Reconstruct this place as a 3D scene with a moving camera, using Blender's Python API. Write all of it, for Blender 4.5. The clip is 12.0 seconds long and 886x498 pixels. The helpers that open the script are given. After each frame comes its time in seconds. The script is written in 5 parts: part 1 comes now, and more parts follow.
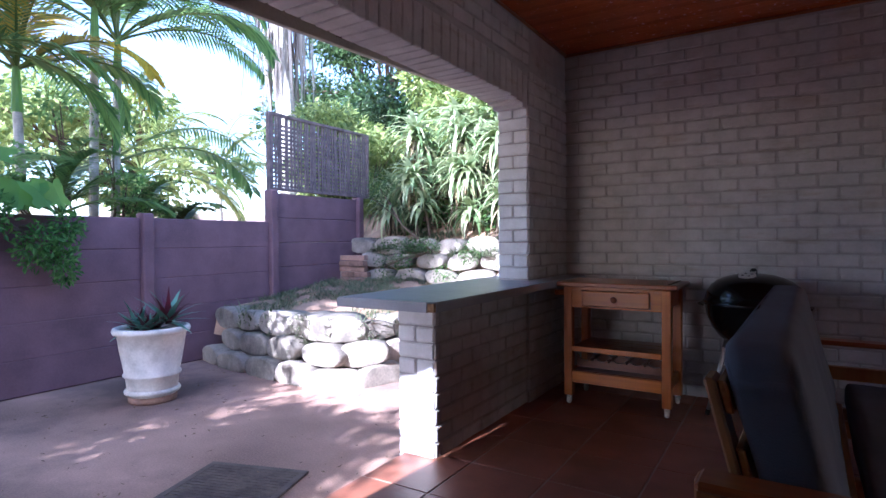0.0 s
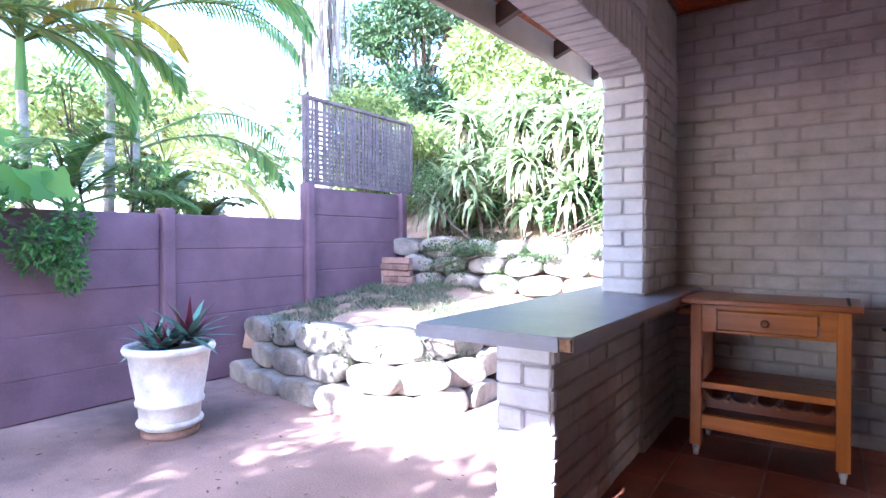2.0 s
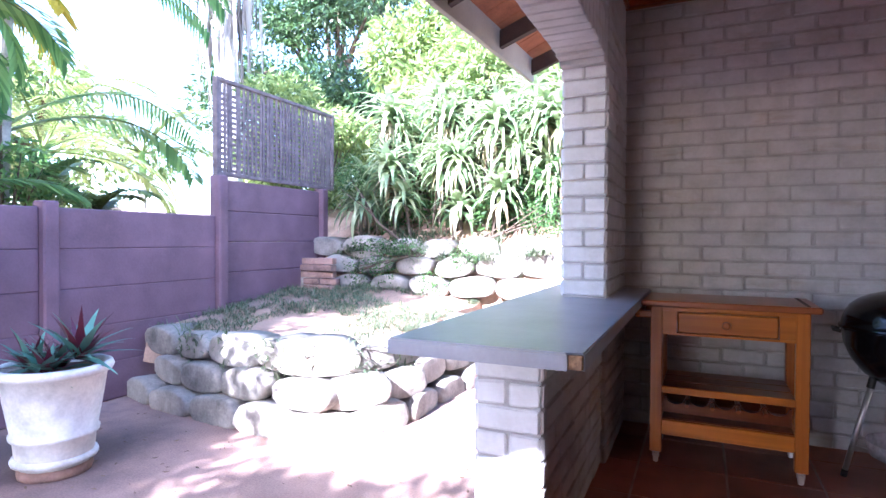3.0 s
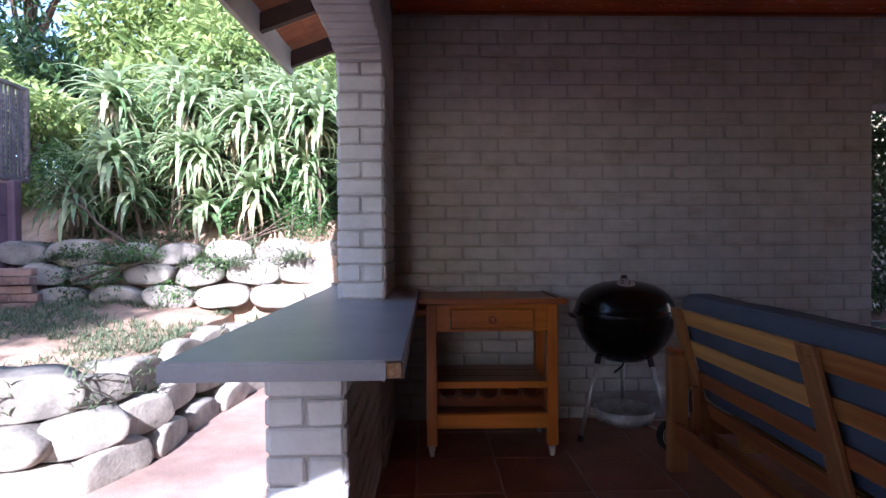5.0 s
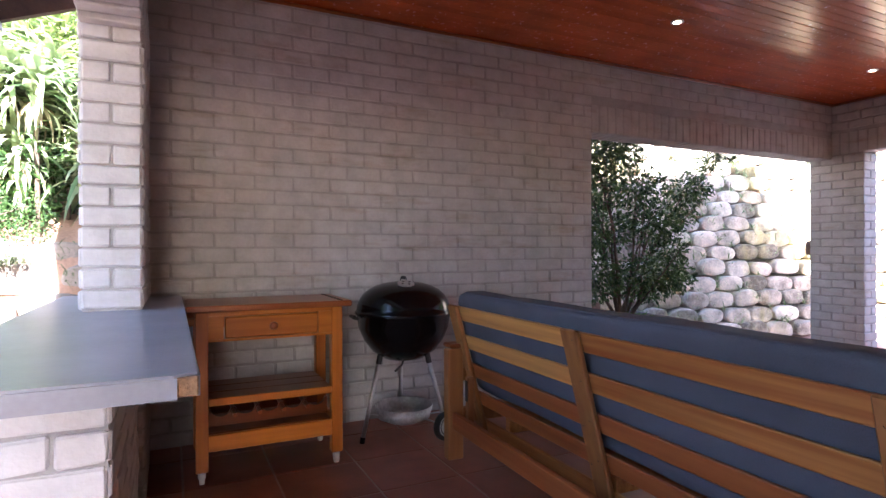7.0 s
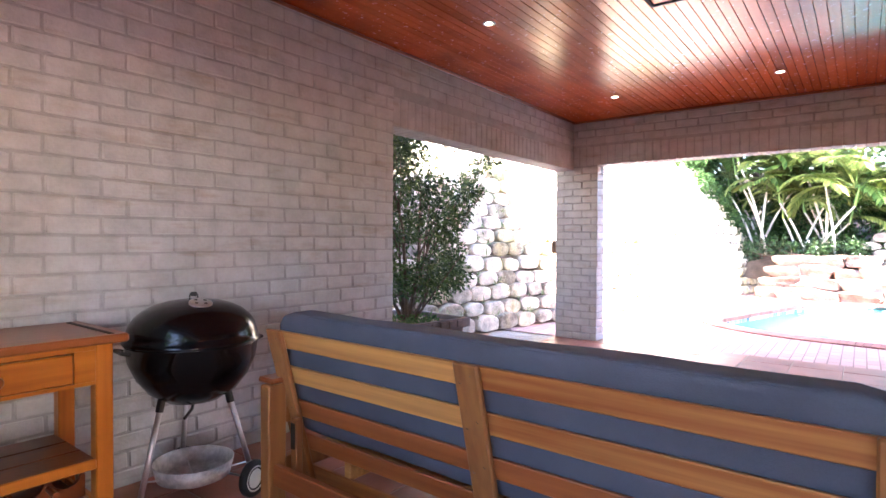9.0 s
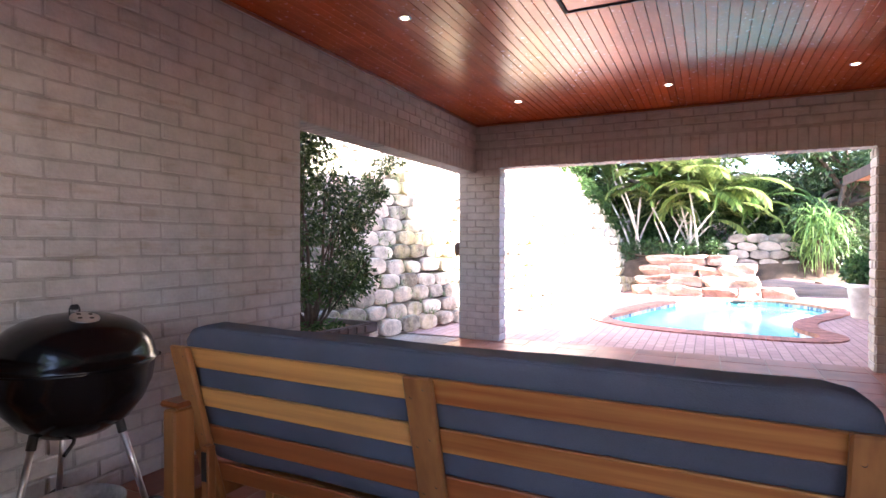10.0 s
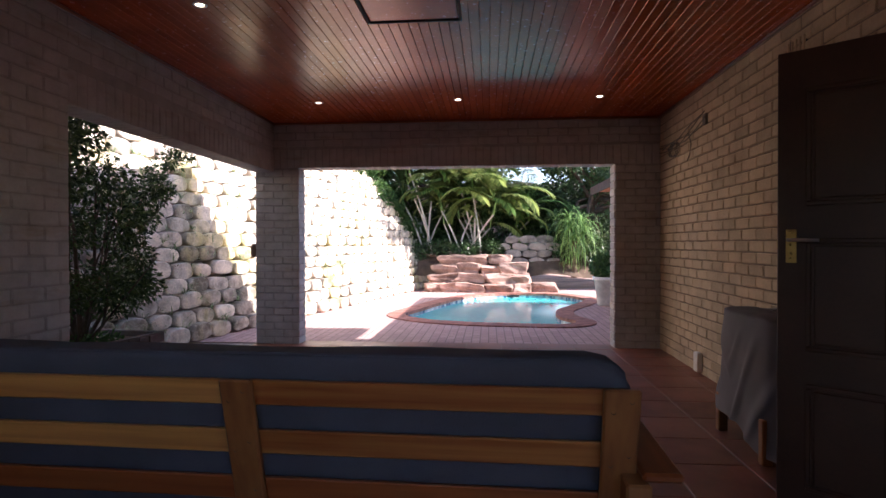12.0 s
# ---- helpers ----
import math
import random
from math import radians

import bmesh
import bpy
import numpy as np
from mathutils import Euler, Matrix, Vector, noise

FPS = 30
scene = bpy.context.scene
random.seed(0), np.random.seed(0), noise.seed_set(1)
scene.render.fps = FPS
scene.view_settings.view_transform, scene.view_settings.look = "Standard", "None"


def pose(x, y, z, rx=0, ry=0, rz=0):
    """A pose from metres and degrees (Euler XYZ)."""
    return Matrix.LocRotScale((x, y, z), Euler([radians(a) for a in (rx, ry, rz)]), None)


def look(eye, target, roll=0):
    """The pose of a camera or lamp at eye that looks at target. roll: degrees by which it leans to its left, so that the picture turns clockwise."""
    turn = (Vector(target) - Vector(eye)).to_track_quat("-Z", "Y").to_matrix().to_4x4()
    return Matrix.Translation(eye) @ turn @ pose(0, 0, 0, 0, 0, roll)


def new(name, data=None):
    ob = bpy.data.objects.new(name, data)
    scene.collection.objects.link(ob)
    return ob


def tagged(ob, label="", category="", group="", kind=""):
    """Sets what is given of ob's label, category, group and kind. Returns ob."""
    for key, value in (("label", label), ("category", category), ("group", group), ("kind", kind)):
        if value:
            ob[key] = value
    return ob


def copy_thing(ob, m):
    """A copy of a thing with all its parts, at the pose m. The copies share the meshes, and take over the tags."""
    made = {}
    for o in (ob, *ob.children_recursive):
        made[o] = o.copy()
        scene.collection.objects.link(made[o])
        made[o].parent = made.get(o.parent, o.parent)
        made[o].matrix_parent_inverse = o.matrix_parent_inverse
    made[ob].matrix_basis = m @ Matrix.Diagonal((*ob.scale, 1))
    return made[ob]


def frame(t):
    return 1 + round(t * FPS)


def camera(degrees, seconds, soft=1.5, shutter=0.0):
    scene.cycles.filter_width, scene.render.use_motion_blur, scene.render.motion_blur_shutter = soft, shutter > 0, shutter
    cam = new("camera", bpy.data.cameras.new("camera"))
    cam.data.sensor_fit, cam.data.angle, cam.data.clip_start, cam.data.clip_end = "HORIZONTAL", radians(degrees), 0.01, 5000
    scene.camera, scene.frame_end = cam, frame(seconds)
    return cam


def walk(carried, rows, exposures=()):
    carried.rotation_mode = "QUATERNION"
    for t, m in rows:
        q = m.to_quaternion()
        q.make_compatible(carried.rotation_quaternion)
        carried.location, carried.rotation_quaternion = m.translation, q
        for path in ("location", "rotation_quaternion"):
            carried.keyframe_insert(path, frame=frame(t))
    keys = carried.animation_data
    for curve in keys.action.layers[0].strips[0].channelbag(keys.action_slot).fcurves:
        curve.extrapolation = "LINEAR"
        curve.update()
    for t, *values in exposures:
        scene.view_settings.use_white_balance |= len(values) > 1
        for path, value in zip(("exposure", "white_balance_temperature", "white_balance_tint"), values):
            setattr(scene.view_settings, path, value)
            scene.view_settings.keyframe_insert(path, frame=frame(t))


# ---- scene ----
cam = camera(77.0, 12.0)
PATH = [
    (0, (0.665, 0.339, 1.174), (-0.392, 2.037, 1.141), -0.4),
    (0.5, (0.507, 0.47, 1.169), (-0.652, 2.1, 1.137), -0.3),
    (1, (0.31, 0.595, 1.175), (-0.86, 2.217, 1.144), -0.1),
    (1.5, (0.093, 0.735, 1.173), (-1.069, 2.362, 1.143), -0.1),
    (2, (-0.1, 0.866, 1.188), (-1.228, 2.517, 1.155), 0.0),
    (2.5, (-0.292, 0.959, 1.182), (-1.323, 2.672, 1.149), 0.2),
    (3, (-0.469, 1.012, 1.188), (-1.306, 2.828, 1.153), 0.2),
    (3.5, (-0.566, 1.081, 1.179), (-1.181, 2.984, 1.146), 0.3),
    (5.5, (-0.709, 1.141, 1.161), (-0.428, 3.121, 1.141), -0.4),
    (6, (-0.733, 1.121, 1.141), (-0.23, 3.056, 1.129), -0.3),
    (6.5, (-0.763, 1.14, 1.127), (-0.077, 3.019, 1.128), -0.2),
    (8.5, (-0.912, 1.787, 1.223), (0.541, 3.161, 1.189), 0.2),
    (9, (-0.899, 1.923, 1.226), (0.698, 3.126, 1.193), 0.3),
    (9.5, (-0.877, 2.077, 1.229), (0.84, 3.103, 1.2), 0.1),
    (10, (-0.876, 2.155, 1.225), (0.928, 3.019, 1.201), 0.1),
    (10.5, (-0.914, 2.19, 1.213), (0.97, 2.863, 1.192), 0.2),
    (11, (-0.932, 2.215, 1.227), (1.008, 2.702, 1.205), 0.1),
    (11.5, (-0.967, 2.212, 1.227), (1.007, 2.534, 1.205), -0.0),
    (12, (-0.986, 2.196, 1.221), (1.007, 2.36, 1.202), -0.1),
]
EXPOSURE = [(0, 2.35, 5150, 24), (0.5, 2.8, 5150, 24), (1.0, 3.12, 5150, 24), (1.5, 3.32, 5150, 24), (2.5, 3.58, 5150, 24), (3.5, 2.95, 5150, 24), (4.4, 2.5, 5250, 23), (5.5, 1.95, 5350, 22), (6.0, 2.4, 5500, 22), (6.5, 3.0, 5700, 23), (8.5, 4.35, 6050, 24), (9.0, 4.35, 6050, 24), (9.5, 4.15, 6150, 25), (10.0, 3.7, 6200, 25), (10.5, 3.2, 6200, 25), (11.0, 2.52, 6200, 25), (12, 1.82, 6200, 25)]
walk(cam, [(t, look(eye, target, roll)) for t, eye, target, roll in PATH], EXPOSURE)

# world, sun, exposure
SUN_EL, SUN_DIR = radians(33), Vector((0.08, 1.0, 0)).normalized()
world = bpy.data.worlds.new("world")
scene.world = world
world.use_nodes = True
wn = world.node_tree
sky = wn.nodes.new("ShaderNodeTexSky")
sky.sky_type, sky.sun_disc, sky.sun_elevation = "NISHITA", False, SUN_EL
sky.sun_rotation = math.atan2(-SUN_DIR.x, -SUN_DIR.y)
wn.links.new(sky.outputs[0], wn.nodes["Background"].inputs[0])
wn.nodes["Background"].inputs[1].default_value = 0.15
sun = new("sun", bpy.data.lights.new("sun", "SUN"))
sun.data.energy, sun.data.angle, sun.data.color = 5.0, radians(0.6), (1.0, 0.95, 0.87)
sun.matrix_world = look((0, 0, 0), SUN_DIR - Vector((0, 0, math.tan(SUN_EL))))


# ---- materials ----
def mat(name, color, rough=0.7, metal=0.0, vary=0.12, scale=6.0, bump=0.2, fine=60.0, spec=0.5, island=0.0, hue=None, coat=0.0):
    """A surface with variation at two scales, and a fine relief."""
    m = bpy.data.materials.new(name)
    m.use_nodes = True
    nt = m.node_tree
    b = nt.nodes["Principled BSDF"]
    b.inputs["Metallic"].default_value = metal
    b.inputs["Specular IOR Level"].default_value = spec
    b.inputs["Coat Weight"].default_value = coat
    b.inputs["Coat Roughness"].default_value = 0.12
    co = nt.nodes.new("ShaderNodeNewGeometry")
    big, small = nt.nodes.new("ShaderNodeTexNoise"), nt.nodes.new("ShaderNodeTexNoise")
    for n, s in ((big, scale), (small, fine)):
        n.inputs["Scale"].default_value, n.inputs["Detail"].default_value = s, 5
        nt.links.new(co.outputs["Position"], n.inputs["Vector"])
    mixed = nt.nodes.new("ShaderNodeMath")
    mixed.operation = "MULTIPLY_ADD"
    nt.links.new(small.outputs[0], mixed.inputs[0])
    mixed.inputs[1].default_value = 0.4
    nt.links.new(big.outputs[0], mixed.inputs[2])
    value = mixed.outputs[0]
    if island:
        info = nt.nodes.new("ShaderNodeObjectInfo" if island > 0 else "ShaderNodeNewGeometry")
        add = nt.nodes.new("ShaderNodeMath")
        add.operation = "MULTIPLY_ADD"
        nt.links.new(info.outputs["Random" if island > 0 else "Random Per Island"], add.inputs[0])
        add.inputs[1].default_value = abs(island)
        nt.links.new(value, add.inputs[2])
        sub = nt.nodes.new("ShaderNodeMath")
        sub.operation = "SUBTRACT"
        nt.links.new(add.outputs[0], sub.inputs[0])
        sub.inputs[1].default_value = abs(island) / 2
        value = sub.outputs[0]
    ramp = nt.nodes.new("ShaderNodeValToRGB")
    ramp.color_ramp.elements[0].position, ramp.color_ramp.elements[1].position = 0.4, 1.0
    lo = [max(0, c * (1 - 2 * vary)) for c in color]
    hi = hue or [min(1, c * (1 + 1.6 * vary)) for c in color]
    ramp.color_ramp.elements[0].color, ramp.color_ramp.elements[1].color = (*lo, 1), (*hi, 1)
    nt.links.new(value, ramp.inputs[0])
    nt.links.new(ramp.outputs[0], b.inputs["Base Color"])
    mr = nt.nodes.new("ShaderNodeMapRange")
    mr.inputs[3].default_value, mr.inputs[4].default_value = max(0.02, rough - 0.1), min(1, rough + 0.1)
    nt.links.new(small.outputs[0], mr.inputs[0])
    nt.links.new(mr.outputs[0], b.inputs["Roughness"])
    if bump:
        bp = nt.nodes.new("ShaderNodeBump")
        bp.inputs["Strength"].default_value, bp.inputs["Distance"].default_value = bump, 0.01
        nt.links.new(mixed.outputs[0], bp.inputs["Height"])
        nt.links.new(bp.outputs[0], b.inputs["Normal"])
    return m


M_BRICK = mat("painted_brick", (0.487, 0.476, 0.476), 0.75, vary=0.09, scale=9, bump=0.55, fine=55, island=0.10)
# the painted brick again, with skylight on outward faces put into a lighter colour
M_SKYBRICK = mat("skylit_brick", (0.62, 0.62, 0.63), 0.75, vary=0.08, scale=9, bump=0.5, fine=55, island=0.10)
M_MORTAR = mat("painted_joint", (0.40, 0.39, 0.388), 0.85, vary=0.1, scale=9, bump=0.5)
M_TILE = mat("terracotta_tile", (0.29, 0.11, 0.068), 0.42, vary=0.2, scale=4, bump=0.15, island=0.2)
M_GROUT = mat("grout", (0.38, 0.29, 0.235), 0.9, vary=0.15)
M_PAVE = mat("swept_ground", (0.42, 0.26, 0.20), 0.95, vary=0.33, scale=0.9, bump=0.5, fine=90)
M_CEIL = mat("varnished_ceiling_board", (0.46, 0.088, 0.017), 0.24, vary=0.14, scale=2.5, bump=0.0, fine=30, spec=0.5, island=-0.35)


def stain(m, stretch, lo, hi, color, detail=6.0, seed=0.0):
    """Stains of another tint with an outline of their own, over a surface."""
    nt = m.node_tree
    where, move = nt.nodes.new("ShaderNodeNewGeometry"), nt.nodes.new("ShaderNodeMapping")
    spot, edge, tint = nt.nodes.new("ShaderNodeTexNoise"), nt.nodes.new("ShaderNodeMapRange"), nt.nodes.new("ShaderNodeMix")
    move.inputs["Scale"].default_value = stretch
    move.inputs["Location"].default_value = (seed, seed * 1.7, seed * 0.6)
    nt.links.new(where.outputs["Position"], move.inputs[0])
    nt.links.new(move.outputs[0], spot.inputs["Vector"])
    spot.inputs["Scale"].default_value, spot.inputs["Detail"].default_value, spot.inputs["Roughness"].default_value = 1.0, detail, 0.62
    edge.inputs[1].default_value, edge.inputs[2].default_value = lo, hi
    nt.links.new(spot.outputs[0], edge.inputs[0])
    tint.data_type, tint.blend_type = "RGBA", "MULTIPLY"
    tint.inputs[7].default_value = (*color, 1)
    base = nt.nodes["Principled BSDF"].inputs["Base Color"]
    old = base.links[0].from_socket
    nt.links.new(edge.outputs[0], tint.inputs[0])
    nt.links.new(old, tint.inputs[6])
    nt.links.new(tint.outputs[2], base)


M_CEIL.node_tree.nodes["Principled BSDF"].inputs["Specular Tint"].default_value = (1.0, 0.72, 0.45, 1)
stain(M_PAVE, (0.55, 0.55, 0.55), 0.47, 0.60, (0.52, 0.55, 0.60), 8)
for m in (M_BRICK, M_MORTAR):
    stain(m, (2.2, 2.2, 11.0), 0.56, 0.74, (0.80, 0.70, 0.60), 7, 3.0)
    stain(m, (0.9, 0.9, 0.9), 0.50, 0.70, (0.90, 0.86, 0.80), 4, 8.0)
M_FENCE = mat("maroon_painted_concrete", (0.178, 0.103, 0.126), 0.75, vary=0.15, scale=3, bump=0.3)


# ---- building helpers ----
def to_mesh(name, bm, material=None, smooth=False):
    me = bpy.data.meshes.new(name)
    bmesh.ops.recalc_face_normals(bm, faces=bm.faces)
    bm.to_mesh(me)
    bm.free()
    if material:
        me.materials.append(material)
    if smooth:
        for p in me.polygons:
            p.use_smooth = True
    return me


def part(name, bm, material, parent=None, label="", smooth=False):
    """Links a bmesh as one mesh object, under a thing or a part."""
    ob = new(name, to_mesh(name, bm, material, smooth))
    ob.parent = parent
    if label:
        ob["label"] = label
    return ob


def thing(name, label, category, group="", at=None):
    ob = new(name)
    ob.empty_display_size = 0.1
    if at is not None:
        ob.matrix_basis = at
    return tagged(ob, label, category, group)


def box(bm, lo, hi, bevel=0.0, m=None):
    """A box between two corners, its edges eased by bevel."""
    lo, hi = Vector(lo), Vector(hi)
    t = Matrix.LocRotScale((lo + hi) / 2, None, hi - lo)
    got = bmesh.ops.create_cube(bm, size=1, matrix=(m or Matrix()) @ t)["verts"]
    if bevel:
        edges = list({e for v in got for e in v.link_edges})
        bmesh.ops.bevel(bm, geom=edges, offset=bevel, segments=1, affect="EDGES", clamp_overlap=True)
    return bm


def boxed(lo, hi, bevel=0.0, m=None):
    return box(bmesh.new(), lo, hi, bevel, m)


def structure(name, bm, material, label="", category=""):
    return tagged(part(name, bm, material), label, category, kind="structure")


M_TAN = mat("tan_brick", (0.50, 0.39, 0.255), 0.85, vary=0.14, scale=4, bump=0.5, fine=40, island=0.35)
M_SLAB = mat("grey_laminate", (0.29, 0.30, 0.345), 0.34, vary=0.1, scale=5, bump=0.0)
M_CHIP = mat("chipboard", (0.33, 0.20, 0.11), 0.9, vary=0.3, scale=60, bump=0.6, fine=150)
M_FASCIA = mat("cream_painted_board", (0.42, 0.40, 0.33), 0.7, vary=0.12, scale=2)
M_RAFTER = mat("dark_rafter", (0.07, 0.045, 0.035), 0.8, vary=0.25)
M_ROOF = mat("orange_roof_tile", (0.36, 0.13, 0.06), 0.85, vary=0.25, scale=5)
M_STONE = mat("weathered_concrete_block", (0.31, 0.275, 0.235), 0.95, vary=0.28, scale=5, bump=0.8, fine=50, island=0.3)
M_PALE = mat("pale_concrete_block", (0.56, 0.49, 0.40), 0.95, vary=0.34, scale=7, bump=1.2, fine=45, island=0.45)
M_SOIL = mat("red_soil", (0.36, 0.235, 0.165), 1.0, vary=0.3, scale=2.5, bump=1.0, fine=40)
M_POT = mat("whitewashed_concrete", (0.68, 0.66, 0.63), 0.85, vary=0.16, scale=7, bump=0.3, fine=50)
M_CLAY = mat("old_clay_brick", (0.30, 0.185, 0.145), 0.9, vary=0.25, scale=9, bump=0.5, island=0.3)
M_ROCK = mat("brown_sandstone", (0.36, 0.235, 0.185), 0.95, vary=0.3, scale=4, bump=1.0, fine=30, island=0.3)
M_BLACK = mat("black_enamel", (0.005, 0.005, 0.006), 0.16, vary=0.05, bump=0.0, spec=0.35, coat=0.0)
M_ALU = mat("aluminium", (0.62, 0.62, 0.62), 0.38, metal=1.0, vary=0.08, bump=0.05)
M_RUBBER = mat("black_plastic", (0.015, 0.015, 0.016), 0.5, vary=0.1)
M_WHITEP = mat("white_plastic", (0.75, 0.74, 0.70), 0.45, vary=0.05)
M_CUSH = mat("slate_blue_canvas", (0.078, 0.082, 0.106), 0.9, vary=0.14, scale=4, bump=0.4, fine=220)
M_COVER = mat("grey_cover_cloth", (0.17, 0.165, 0.18), 0.85, vary=0.12, scale=4, bump=0.3, fine=200)
M_BRASS = mat("brass", (0.72, 0.52, 0.18), 0.3, metal=1.0, vary=0.1)
M_DOOR = mat("dark_stained_door", (0.06, 0.028, 0.016), 0.45, vary=0.2, scale=3)
M_CABLE = mat("old_cable", (0.12, 0.10, 0.08), 0.6)
M_TRUNK = mat("palm_trunk", (0.48, 0.46, 0.40), 0.9, vary=0.25, scale=9, bump=0.6)
M_BARK = mat("bark", (0.12, 0.085, 0.06), 0.95, vary=0.3, scale=9, bump=0.8)
M_LATT = mat("weathered_lattice", (0.17, 0.13, 0.13), 0.85, vary=0.25, scale=12)
M_STEEL = mat("dull_brown", (0.13, 0.095, 0.08), 0.7, vary=0.3, scale=8)
M_PLANTER = mat("dark_planter_concrete", (0.16, 0.13, 0.12), 0.85, vary=0.2, scale=8, bump=0.4)
M_GRAVEL = mat("gravel", (0.40, 0.34, 0.28), 1.0, vary=0.3, scale=60, bump=1.0, fine=160)
M_COPING = mat("red_coping_brick", (0.36, 0.15, 0.11), 0.8, vary=0.25, scale=8, bump=0.4, island=0.3)


stain(M_FENCE, (1.5, 1.5, 2.5), 0.54, 0.72, (0.78, 0.80, 0.80), 6, 4.0)
stain(M_PALE, (1.4, 1.4, 0.5), 0.50, 0.66, (0.80, 0.78, 0.45), 6, 5.0)
stain(M_STONE, (2.5, 2.5, 2.5), 0.52, 0.68, (0.62, 0.62, 0.60), 6, 2.0)


def wood(name, light, dark, rough=0.4, ax=1, stretch=14.0):
    """Oiled wood whose grain runs along one axis of the object."""
    m = mat(name, light, rough, vary=0.15, bump=0.0, fine=25)
    nt = m.node_tree
    b = nt.nodes["Principled BSDF"]
    nt.links.remove(b.inputs["Roughness"].links[0])
    b.inputs["Roughness"].default_value = rough
    co = nt.nodes.new("ShaderNodeTexCoord")
    mp = nt.nodes.new("ShaderNodeMapping")
    sc = [stretch * 2.5] * 3
    sc[ax] = 1.3
    mp.inputs["Scale"].default_value = sc
    nt.links.new(co.outputs["Object"], mp.inputs[0])
    info = nt.nodes.new("ShaderNodeObjectInfo")
    n = nt.nodes.new("ShaderNodeTexNoise")
    n.noise_dimensions = "4D"
    n.inputs["Scale"].default_value, n.inputs["Detail"].default_value = 1.0, 4
    n.inputs["Distortion"].default_value = 0.12
    mul = nt.nodes.new("ShaderNodeMath")
    mul.operation = "MULTIPLY"
    mul.inputs[1].default_value = 40
    nt.links.new(info.outputs["Random"], mul.inputs[0])
    nt.links.new(mul.outputs[0], n.inputs["W"])
    nt.links.new(mp.outputs[0], n.inputs["Vector"])
    shift = nt.nodes.new("ShaderNodeMath")
    shift.operation = "MULTIPLY_ADD"
    shift.inputs[1].default_value, = (0.35,)
    nt.links.new(info.outputs["Random"], shift.inputs[0])
    nt.links.new(n.outputs[0], shift.inputs[2])
    r = nt.nodes.new("ShaderNodeValToRGB")
    r.color_ramp.elements[0].position, r.color_ramp.elements[1].position = 0.38, 0.95
    r.color_ramp.elements[0].color, r.color_ramp.elements[1].color = (*dark, 1), (*light, 1)
    nt.links.new(shift.outputs[0], r.inputs[0])
    nt.links.new(r.outputs[0], b.inputs["Base Color"])
    return m


M_PINE = wood("orange_pine", (0.55, 0.165, 0.016), (0.30, 0.08, 0.010), 0.35, 2)
M_PINE_X = wood("orange_pine_board", (0.58, 0.19, 0.02), (0.34, 0.095, 0.011), 0.3, 0)
M_DARKTOP = wood("red_brown_board", (0.29, 0.085, 0.022), (0.20, 0.055, 0.016), 0.3, 0, 18.0)
M_SHELF = wood("dark_red_shelf", (0.21, 0.055, 0.014), (0.12, 0.03, 0.009), 0.28, 0, 14.0)
M_TEAK = wood("bench_wood", (0.66, 0.31, 0.085), (0.27, 0.075, 0.018), 0.45, 1)
M_TEAK_RED = wood("red_bench_wood", (0.42, 0.13, 0.035), (0.22, 0.055, 0.016), 0.45, 1)
M_TEAK_Z = wood("bench_post_wood", (0.36, 0.15, 0.045), (0.20, 0.07, 0.022), 0.45, 2)


def leaf_mat(name, dark, light, rough=0.5, through_light=0.35):
    """A leaf: tones differ leaf by leaf, and some light passes through."""
    m = bpy.data.materials.new(name)
    m.use_nodes = True
    nt = m.node_tree
    b = nt.nodes["Principled BSDF"]
    g = nt.nodes.new("ShaderNodeNewGeometry")
    r = nt.nodes.new("ShaderNodeValToRGB")
    r.color_ramp.elements[0].color, r.color_ramp.elements[1].color = (*dark, 1), (*light, 1)
    nt.links.new(g.outputs["Random Per Island"], r.inputs[0])
    nt.links.new(r.outputs[0], b.inputs["Base Color"])
    b.inputs["Roughness"].default_value = rough
    tr = nt.nodes.new("ShaderNodeBsdfTranslucent")
    nt.links.new(r.outputs[0], tr.inputs[0])
    mx = nt.nodes.new("ShaderNodeMixShader")
    mx.inputs[0].default_value = through_light
    nt.links.new(b.outputs[0], mx.inputs[1])
    nt.links.new(tr.outputs[0], mx.inputs[2])
    nt.links.new(mx.outputs[0], nt.nodes["Material Output"].inputs[0])
    return m


M_LEAF = leaf_mat("green_leaf", (0.025, 0.07, 0.02), (0.10, 0.20, 0.05))
M_DARKLEAF = leaf_mat("dark_leaf", (0.02, 0.055, 0.02), (0.085, 0.15, 0.05), 0.35, 0.2)
M_LIME = leaf_mat("yellow_green_leaf", (0.11, 0.18, 0.05), (0.36, 0.43, 0.14), 0.45, 0.45)
M_VINE = leaf_mat("vine_leaf", (0.05, 0.15, 0.04), (0.17, 0.36, 0.09), 0.75, 0.5)
M_PALM = leaf_mat("palm_leaf", (0.09, 0.20, 0.07), (0.30, 0.48, 0.16), 0.4, 0.6)
M_GOLD = leaf_mat("yellow_palm_leaf", (0.45, 0.33, 0.03), (0.65, 0.52, 0.07), 0.4)
M_STRAP = leaf_mat("strap_leaf", (0.12, 0.22, 0.09), (0.52, 0.57, 0.33), 0.35, 0.45)
M_LITTER = leaf_mat("leaf_litter", (0.10, 0.06, 0.035), (0.28, 0.18, 0.10), 0.9, 0.0)
M_DRY = leaf_mat("dry_leaf", (0.16, 0.11, 0.06), (0.40, 0.33, 0.20), 0.8, 0.2)
M_DEAD = leaf_mat("dead_grey_frond", (0.13, 0.115, 0.10), (0.36, 0.33, 0.30), 0.9, 0.15)
